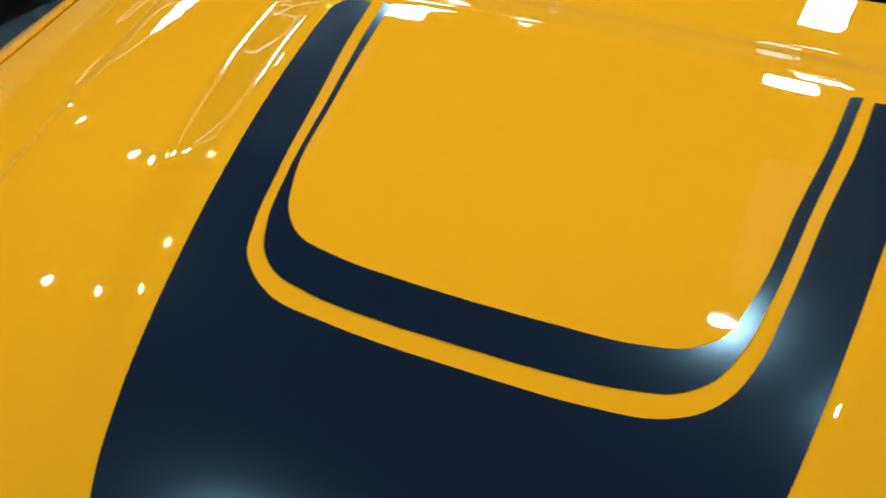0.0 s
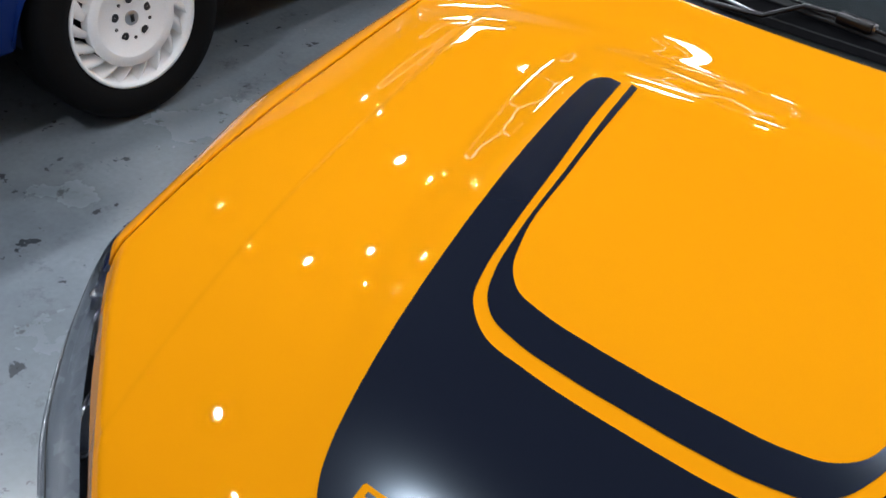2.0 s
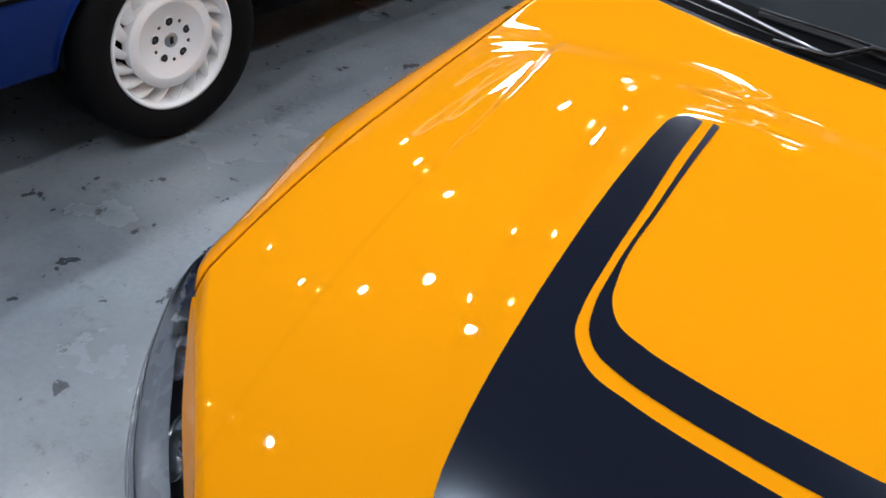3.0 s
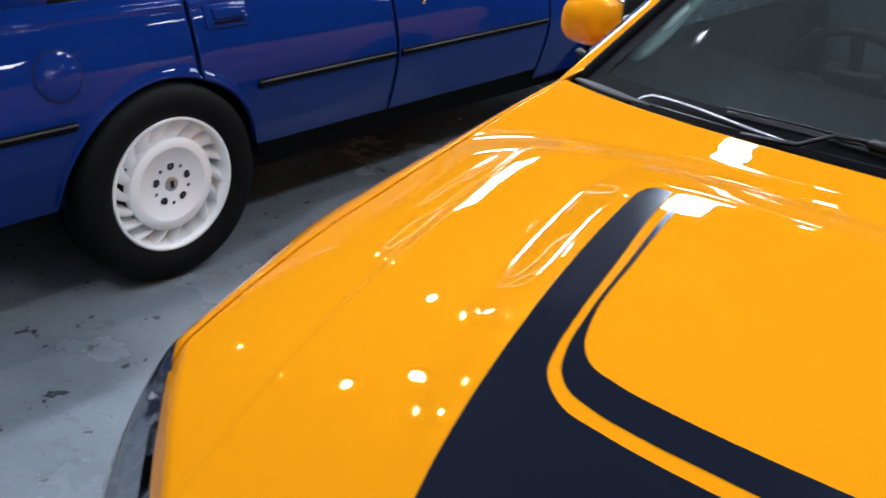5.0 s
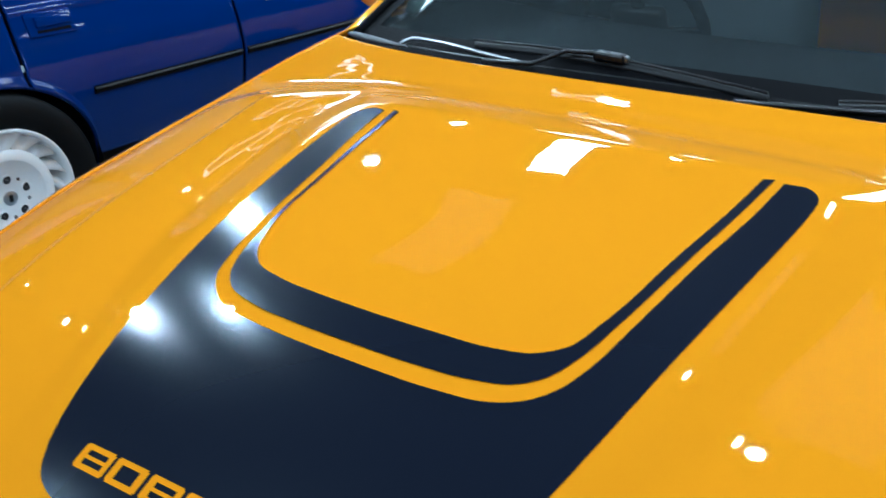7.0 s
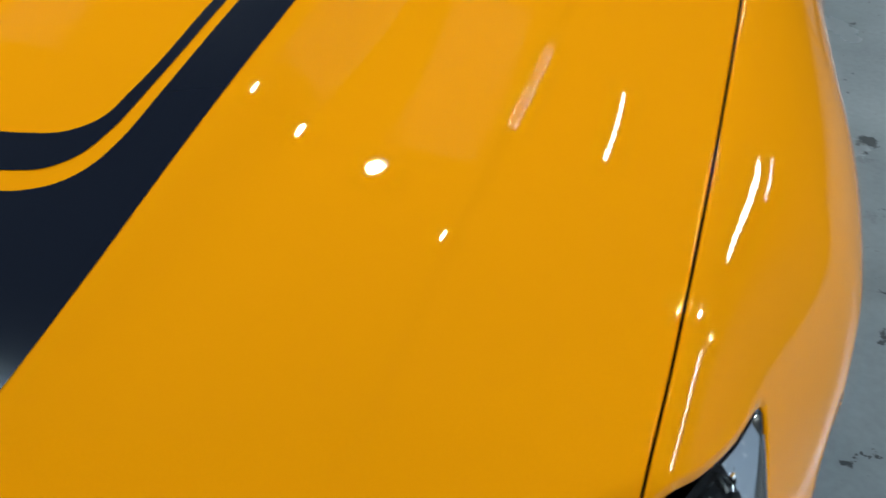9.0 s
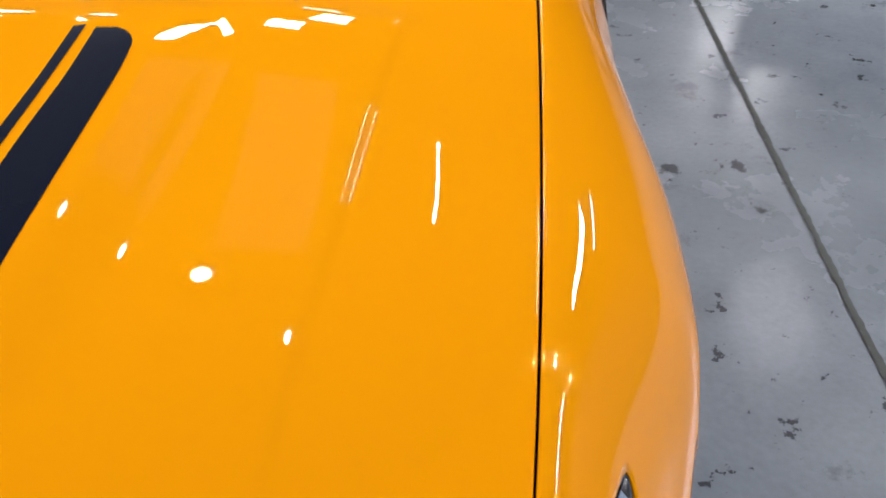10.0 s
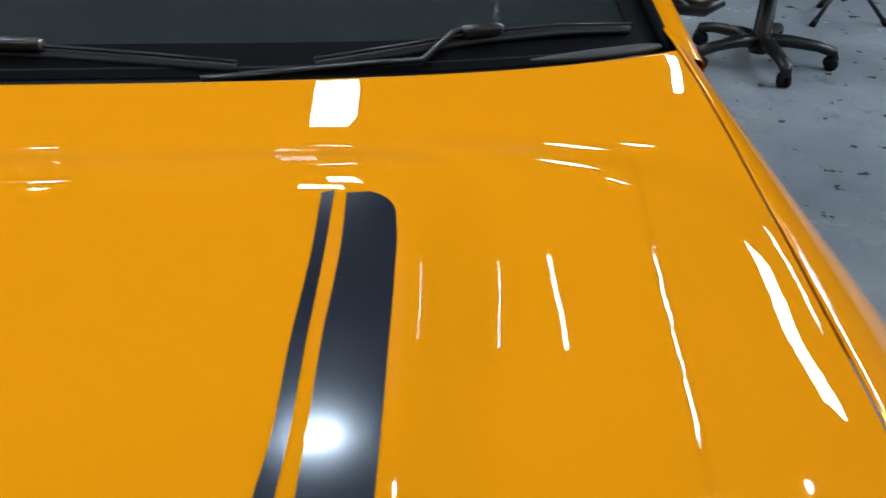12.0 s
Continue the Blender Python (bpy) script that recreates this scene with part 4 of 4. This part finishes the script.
def blue_body():
    gap = 0.008
    stations = [("rear_wing", BLUE_Y0, 1.552, (HUB_Y,)), ("rear_door", 1.557, 2.44, (HUB_Y,)), ("front_door", 2.446, 3.45, ()), ("front_wing", 3.456, BLUE_Y1, (4.15,))]
    for name, y0, y1, arch in stations:
        ob = blue_flank(name, y0 + gap / 2, y1 - gap / 2, 0.35 if "door" in name else 0.3, 0.878, int((y1 - y0) * 100), 100, arch)
        m = ob.modifiers.new("shell", "SOLIDIFY")
        m.thickness, m.offset = 0.006, 0
    # dark inside of the shut lines, and the sill
    bm = grid(lambda u, v: (blue_x(0.6 + 4 * u, 0.34 + 0.55 * v) - 0.02, 0.6 + 4 * u, 0.34 + 0.55 * v), 60, 16)
    for a in (HUB_Y, 4.15):
        arch_cut(bm, a, 0.40, HUB_Z)
    part("inner_panel", bm, TRIM, blue)
    bm = grid(lambda u, v: (blue_x(1.78 + 2.0 * u, 0.32) - 0.01 - 0.05 * v, 1.78 + 2.0 * u, 0.352 - 0.12 * v), 20, 4)
    part("sill", bm, MATTE, blue)
    # the far side and the ends, plain
    W = 1.76

    def far(u, v):
        y = BLUE_Y0 + (BLUE_Y1 - BLUE_Y0) * u
        z = 0.3 + 0.578 * v
        return 2 * (BX - W / 2) - blue_x(y, z), y, z
    part("far_flank", grid(far, 60, 14), BLUE, blue)
    for y, name in ((BLUE_Y0, "tail_panel"), (BLUE_Y1, "nose_panel")):
        bm = grid(lambda u, v: (blue_x(y, 0.6) + (-W + 2 * (BX - blue_x(y, 0.6))) * u, y + (-0.05 if y < 1 else 0.05) * math.sin(math.pi * u), 0.3 + 0.6 * v), 20, 8)
        part(name, bm, BLUE, blue)
    # boot, bonnet and roof
    for y0, y1, z0, z1, name in ((BLUE_Y0, 1.15, 0.90, 0.96, "boot_lid"), (3.6, BLUE_Y1, 0.98, 0.86, "bonnet")):
        bm = grid(lambda u, v: (BX - 0.06 - (W - 0.12) * u, y0 + (y1 - y0) * v, z0 + (z1 - z0) * v + 0.05 * math.sin(math.pi * u)), 20, 10, thick=0.02)
        part(name, bm, BLUE, blue)
    bm = grid(lambda u, v: (BX - 0.30 - (W - 0.60) * u, 1.75 + 1.35 * v, 1.36 + 0.04 * math.sin(math.pi * u) + 0.02 * math.sin(math.pi * v)), 20, 14, thick=0.03)
    part("roof", bm, BLUE, blue)
    bm = bmesh.new()
    box(bm, (W - 0.4, 4.4, 0.05), (BX - W / 2, 2.6, 0.26), 0.01)
    part("underbody", bm, MATTE, blue)
    # glasshouse with its pillars
    for sx, x0 in ((1, BX - 0.115), (-1, BX - W + 0.115)):
        for y0, y1, ya, yb in ((1.16, 1.50, 1.62, 1.72), (1.56, 2.40, 1.80, 2.36), (2.47, 3.55, 2.42, 3.00)):
            bm = grid(lambda u, v: (x0 - sx * 0.21 * v, y0 + (y1 - y0) * u + (ya + (yb - ya) * u - y0 - (y1 - y0) * u) * v, 0.888 + 0.457 * v), 6, 6, thick=0.004)
            part("side_glass", bm, CARGLASS, blue)
        for pts in (((1.54, 0.88), (1.76, 1.36)), ((2.43, 0.88), (2.39, 1.36)), ((3.58, 0.88), (3.05, 1.36)), ((1.14, 0.88), (1.66, 1.36))):
            bm = bmesh.new()
            (ya, za), (yb, zb) = pts
            tube(bm, [(x0 + sx * 0.004, ya, za), (x0 - sx * 0.105, (ya + yb) / 2, (za + zb) / 2), (x0 - sx * 0.205, yb, zb)], 0.028, 8)
            part("window_pillar", bm, TRIM, blue, "black window frame")
        bm = grid(lambda u, v: (blue_x(0.9, 0.878) - 0.03 * v - 0.19 * v * v, 0.5 + (1.125 - 0.5) * u + 0.52 * v, 0.880 + 0.47 * v * (0.25 + 0.75 * u)), 12, 10)
    part("rear_pillar", bm, BLUE, blue)
    for ya, za, yb, zb, name in ((3.62, 0.97, 3.02, 1.37, "windscreen"), (1.0, 0.95, 1.72, 1.36, "rear_glass")):
        bm = grid(lambda u, v: (BX - 0.10 - (W - 0.20) * u + 0.2 * v * (1 - 2 * u) * -1, ya + (yb - ya) * v, za + (zb - za) * v), 12, 8, thick=0.005)
        part(name, bm, SMOKE, blue)


blue_body()


def blue_trim():
    # black belt line with a bright edge
    for name, z, r, mat, lab in (("belt_seal", 0.896, 0.018, TRIM, "black rubber belt seal"), ("belt_strip", 0.877, 0.0045, CHROME, "bright strip under the side windows"),
                                ("window_strip", 0.916, 0.004, CHROME, "thin bright strip above the belt seal")):
        bm = bmesh.new()
        tube(bm, [(blue_x(y, 0.9) + 0.004 - (0.012 if mat == TRIM else 0), y, z + (y - 1.4) * 0.004) for y in np.linspace(1.135, 3.6, 40)], r, 8, flat=1.0)
        part(name, bm, mat, blue, lab)
    # rubbing strips: rear door, front door and the rear wing
    for y0, y1, z in ((1.775, 2.425, 0.573), (2.46, 3.43, 0.573), (0.55, 1.13, 0.565)):
        bm = bmesh.new()
        path = [(blue_x(y, z) + 0.004, y, z + 0.006 * (y - 1.7)) for y in np.linspace(y0, y1, 16)]
        section = [(-0.004, -0.013), (0.007, -0.011), (0.010, -0.006), (0.010, 0.004), (0.006, 0.012), (-0.004, 0.013)]
        rings = [[bm.verts.new((p[0] + dx, p[1], p[2] + dz)) for dx, dz in section] for p in path]
        for r0, r1 in zip(rings, rings[1:]):
            for i in range(6):
                bm.faces.new((r0[i], r0[(i + 1) % 6], r1[(i + 1) % 6], r1[i]))
        bm.faces.new(rings[0])
        bm.faces.new(rings[-1][::-1])
        st = part("rubbing_strip", bm, MATTE, blue, "black rubbing strip with a grey line", smooth=False)
        bm = bmesh.new()
        tube(bm, [(p[0] + 0.0085, p[1], p[2] + 0.006) for p in path], 0.0035, 6)
        part("grey_line", bm, STRIP, st)
    # door handles with recess and flap, lock barrels
    for y in (1.69, 2.60):
        z = 0.795
        x = blue_x(y, z)
        bm = bmesh.new()
        lean = Matrix.Rotation(radians(-20.8), 4, "Y")
        box(bm, (0.012, 0.165, 0.075), (x + 0.003, y, z), 0.005, lean, 3)
        h = part("door_handle", bm, BLUE, blue, "flush blue door handle")
        bm = bmesh.new()
        box(bm, (0.014, 0.125, 0.034), (x + 0.008, y + 0.008, z + 0.008), 0.006, lean, 3)
        part("flap", bm, BLUE, h)
        bm = bmesh.new()
        box(bm, (0.008, 0.12, 0.012), (x + 0.0135, y + 0.005, z - 0.02), 0.003, lean)
        part("recess", bm, MATTE, h)
    bm = lathe(bmesh.new(), [(0.001, 0.008), (0.008, 0.008), (0.011, 0.005), (0.011, -0.004)], 20, Matrix.Translation((blue_x(2.61, 0.745) + 0.002, 2.61, 0.745)))
    part("lock_barrel", bm, CHROME, blue)
    # round filler flap: a groove and a slightly proud disc
    c = Vector((blue_x(1.10, 0.703) + 0.003, 1.103, 0.703))
    tilt = Matrix.Rotation(radians(-15.5), 4, "Y")
    bm = lathe(bmesh.new(), [(0.0695, 0.0), (0.0695, 0.003), (0.067, 0.003), (0.067, 0.0)], 48, Matrix.Translation(c) @ tilt)
    g = part("filler_flap", bm, TRIM, blue, "round fuel filler flap")
    bm = lathe(bmesh.new(), [(0.0668, 0.0), (0.0668, 0.003), (0.0645, 0.0045), (0.001, 0.0045)], 48, Matrix.Translation(c) @ tilt)
    part("flap_disc", bm, BLUE, g)
    # flared lip round the arch
    for ay in (HUB_Y, 4.15):
        bm = bmesh.new()
        pts = []
        for a in np.linspace(-0.02, math.pi + 0.02, 48):
            y, z = ay + ARCH_Y + ARCH_R * math.cos(a), HUB_Z + ARCH_H * math.sin(a)
            pts.append((blue_x(y, z) + 0.002, y, z))
        tube(bm, pts, 0.005, 8)
        part("arch_lip", bm, BLUE, blue)
        bm = grid(lambda u, v: (BX - 0.02 - 0.32 * u, ay + ARCH_Y + 0.349 * math.cos(math.pi * v), HUB_Z + 0.327 * math.sin(math.pi * v)), 4, 30)
        part("arch_liner", bm, TRIM, blue)


blue_trim()


def sticker(y, z):
    bm = lathe(bmesh.new(), [(0.001, 0.003), (0.017, 0.003), (0.019, 0.0)], 28, Matrix.Translation((BX - 0.115 - 0.46 * (z - 0.888) + 0.006, y, z)) @ Matrix.Rotation(radians(-24), 4, "Y"))
    part("window_sticker", bm, RED, blue, "small round red sticker on the side glass")


sticker(1.70, 0.93)


def turbine_wheel(at, sx, r=0.3155, rim=0.214, width=0.205):
    """White alloy wheel: big dished cover, slanted vanes round it, five bolt holes."""
    m = Matrix.Translation(at) @ Matrix.Scale(sx, 4, Vector((1, 0, 0)))
    h = width / 2
    wheel = part("wheel", lathe(bmesh.new(), [(rim, h * 0.86), (rim * 1.0, h * 0.93), (rim * 0.955, h * 0.93), (rim * 0.935, h * 0.72), (rim * 0.90, h * 0.30), (rim * 0.88, -h * 0.8)], 72, m), WHITE, blue, "white turbine alloy wheel")
    bm = lathe(bmesh.new(), [(rim * 0.98, -h * 0.9), (rim * 1.10, -h), (r * 0.92, -h), (r * 0.98, -h * 0.86), (r, -h * 0.55), (r, h * 0.55), (r * 0.985, h * 0.82), (r * 0.95, h * 0.98), (r * 0.86, h * 1.03), (rim * 1.16, h * 1.02), (rim * 1.06, h * 0.95), (rim * 1.0, h * 0.86)], 96, m)
    part("tyre", bm, RUBBER, wheel, "black road tyre")
    # dish: outer raised ring, then a shallow face
    d = rim * 0.70
    dish = part("dish", lathe(bmesh.new(), [(d * 0.97, h * 0.40), (d, h * 0.76), (d * 0.985, h * 0.80), (d * 0.80, h * 0.82), (d * 0.775, h * 0.815), (d * 0.765, h * 0.795), (0.035, h * 0.755), (0.030, h * 0.74), (0.022, h * 0.74)], 72, m), WHITE, wheel)
    bm = lathe(bmesh.new(), [(0.023, h * 0.70), (0.023, h * 0.76), (0.020, h * 0.78), (0.001, h * 0.78)], 32, m)
    cap = part("centre_cap", bm, STEEL, wheel, "grey centre cap")
    bm = bmesh.new()
    box(bm, (0.002, 0.012, 0.022), m @ Vector((h * 0.78 + 0.001, 0, 0)), 0.0)
    part("cap_mark", bm, TRIM, cap)
    # bolt holes: dark recesses in bright rims
    for k in range(5):
        a = radians(90 + 2.5 + 72 * k)
        c = m @ Vector((h * 0.735, 0.0595 * math.cos(a), 0.0595 * math.sin(a)))
        mm = Matrix.Translation(c) @ Matrix.Scale(sx, 4, Vector((1, 0, 0)))
        bm = lathe(bmesh.new(), [(0.0165, 0.001), (0.0155, 0.006), (0.0135, 0.006), (0.013, 0.0)], 24, mm)
        hole = part("bolt_hole", bm, WHITE, dish)
        bm = lathe(bmesh.new(), [(0.0145, 0.0038), (0.001, 0.0038)], 20, mm)
        part("bolt", bm, DARKMETAL, hole)
        a2 = a + radians(36)
        c = m @ Vector((h * 0.75, 0.062 * math.cos(a2), 0.062 * math.sin(a2)))
        bm = lathe(bmesh.new(), [(0.0055, 0.0), (0.0055, 0.0028), (0.001, 0.0028)], 14, Matrix.Translation(c) @ Matrix.Scale(sx, 4, Vector((1, 0, 0))))
        part("pin_hole", bm, DARKMETAL, dish)
    # slanted vanes between the dish and the rim
    n = 18
    for k in range(n):
        a = 2 * math.pi * k / n
        bm = bmesh.new()
        pts = []
        for w in np.linspace(0, 1, 6):
            rr = d * 0.99 + (rim * 0.945 - d * 0.99) * w
            aa = a - 0.24 * w * sx
            pts.append((rr, aa))
        front, back = [], []
        for rr, aa in pts:
            wide = 0.20
            front.append((bm.verts.new(m @ Vector((h * 0.76, rr * math.cos(aa), rr * math.sin(aa)))), bm.verts.new(m @ Vector((h * 0.52, rr * math.cos(aa + wide), rr * math.sin(aa + wide))))))
            back.append((bm.verts.new(m @ Vector((h * 0.10, rr * math.cos(aa), rr * math.sin(aa)))), bm.verts.new(m @ Vector((h * 0.10, rr * math.cos(aa + wide), rr * math.sin(aa + wide))))))
        for i in range(5):
            bm.faces.new((front[i][0], front[i + 1][0], front[i + 1][1], front[i][1]))
            bm.faces.new((front[i][0], back[i][0], back[i + 1][0], front[i + 1][0]))
            bm.faces.new((front[i][1], front[i + 1][1], back[i + 1][1], back[i][1]))
        part("vane", bm, WHITE, wheel)
    # dark brake behind
    bm = lathe(bmesh.new(), [(0.001, -0.02), (0.15, -0.02), (0.15, 0.0), (rim * 0.88, 0.0), (rim * 0.88, -0.02)], 40, m)
    part("brake", bm, DARKMETAL, wheel)
    return wheel


turbine_wheel((BX - 0.075, HUB_Y, HUB_Z), 1)
turbine_wheel((BX - 0.075, 4.15, HUB_Z), 1)
for at, sx in (((BX - 1.76 + 0.075, HUB_Y, HUB_Z), -1), ((BX - 1.76 + 0.075, 4.15, HUB_Z), -1)):
    tyre_and_rim(blue, at, sx, 0.3155, 0.214, 0.205, WHITE)


# ---- the chair behind the cars ----
def office_chair(x, y, turn):
    t = thing("office_chair", "black office chair on a five-star base with castors", "chair", (x, y, 0))
    t.rotation_euler = (0, 0, radians(turn))
    bm = lathe(bmesh.new(), [(0.001, 0.05), (0.045, 0.05), (0.05, 0.08), (0.048, 0.13), (0.040, 0.14), (0.036, 0.34), (0.024, 0.34), (0.024, 0.42), (0.001, 0.42)], 28, Matrix.Rotation(radians(-90), 4, "Y"))
    part("gas_column", bm, TRIM, t)
    for k in range(5):
        a = 2 * math.pi * k / 5
        q = Matrix.Rotation(a, 4, "Z")
        bm = bmesh.new()
        tube(bm, [q @ Vector((0.02, 0, 0.105)), q @ Vector((0.12, 0, 0.11)), q @ Vector((0.24, 0, 0.100)), q @ Vector((0.312, 0, 0.082)), q @ Vector((0.330, 0, 0.045))], [0.038, 0.034, 0.029, 0.028, 0.020], 12, flat=0.85)
        leg = part("leg", bm, TRIM, t)
        bm = bmesh.new()
        for s in (-0.014, 0.014):
            lathe(bm, [(0.001, -0.011), (0.022, -0.011), (0.031, -0.007), (0.031, 0.007), (0.022, 0.011), (0.001, 0.011)], 20, q @ Matrix.Translation((0.312, s, 0.031)) @ Matrix.Rotation(radians(90), 4, "Z"))
        part("castor", bm, RUBBER, leg)
    bm = bmesh.new()
    box(bm, (0.50, 0.48, 0.09), (0, 0, 0.47), 0.04, None, 4)
    part("seat", bm, SEATCLOTH, t)
    bm = bmesh.new()
    box(bm, (0.08, 0.44, 0.52), (-0.25, 0, 0.82), 0.035, Matrix.Rotation(radians(-8), 4, "Y"), 4)
    part("backrest", bm, SEATCLOTH, t)
    bm = bmesh.new()
    tube(bm, [(-0.05, 0, 0.42), (-0.24, 0, 0.42), (-0.29, 0, 0.55), (-0.29, 0, 0.70)], 0.018, 8, flat=0.6)
    part("back_bar", bm, TRIM, t)
    return t


office_chair(2.165, 4.05, -21)


def stand(x, y, turn):
    """A black tripod stand whose feet show beside the chair."""
    t = thing("tripod_stand", "black metal tripod stand on rubber feet", "stand", (x, y, 0))
    t.rotation_euler = (0, 0, radians(turn))
    bm = bmesh.new()
    tube(bm, [(0, 0, 0.10), (0, 0, 1.25)], 0.014, 12)
    part("pole", bm, TRIM, t)
    bm = lathe(bmesh.new(), [(0.001, 0.19), (0.03, 0.19), (0.034, 0.20), (0.034, 0.25), (0.03, 0.26), (0.001, 0.26)], 20, Matrix.Rotation(radians(-90), 4, "Y"))
    part("collar", bm, TRIM, t)
    for k in range(3):
        q = Matrix.Rotation(2 * math.pi * k / 3, 4, "Z")
        bm = bmesh.new()
        tube(bm, [q @ Vector((0.02, 0, 0.225)), q @ Vector((0.13, 0, 0.11)), q @ Vector((0.215, 0, 0.02))], 0.011, 10)
        leg = part("leg", bm, TRIM, t)
        bm = bmesh.new()
        tube(bm, [q @ Vector((0.205, 0, 0.032)), q @ Vector((0.232, 0, 0.0035))], 0.016, 10)
        part("rubber_foot", bm, RUBBER, leg)


stand(2.88, 4.68, 209)
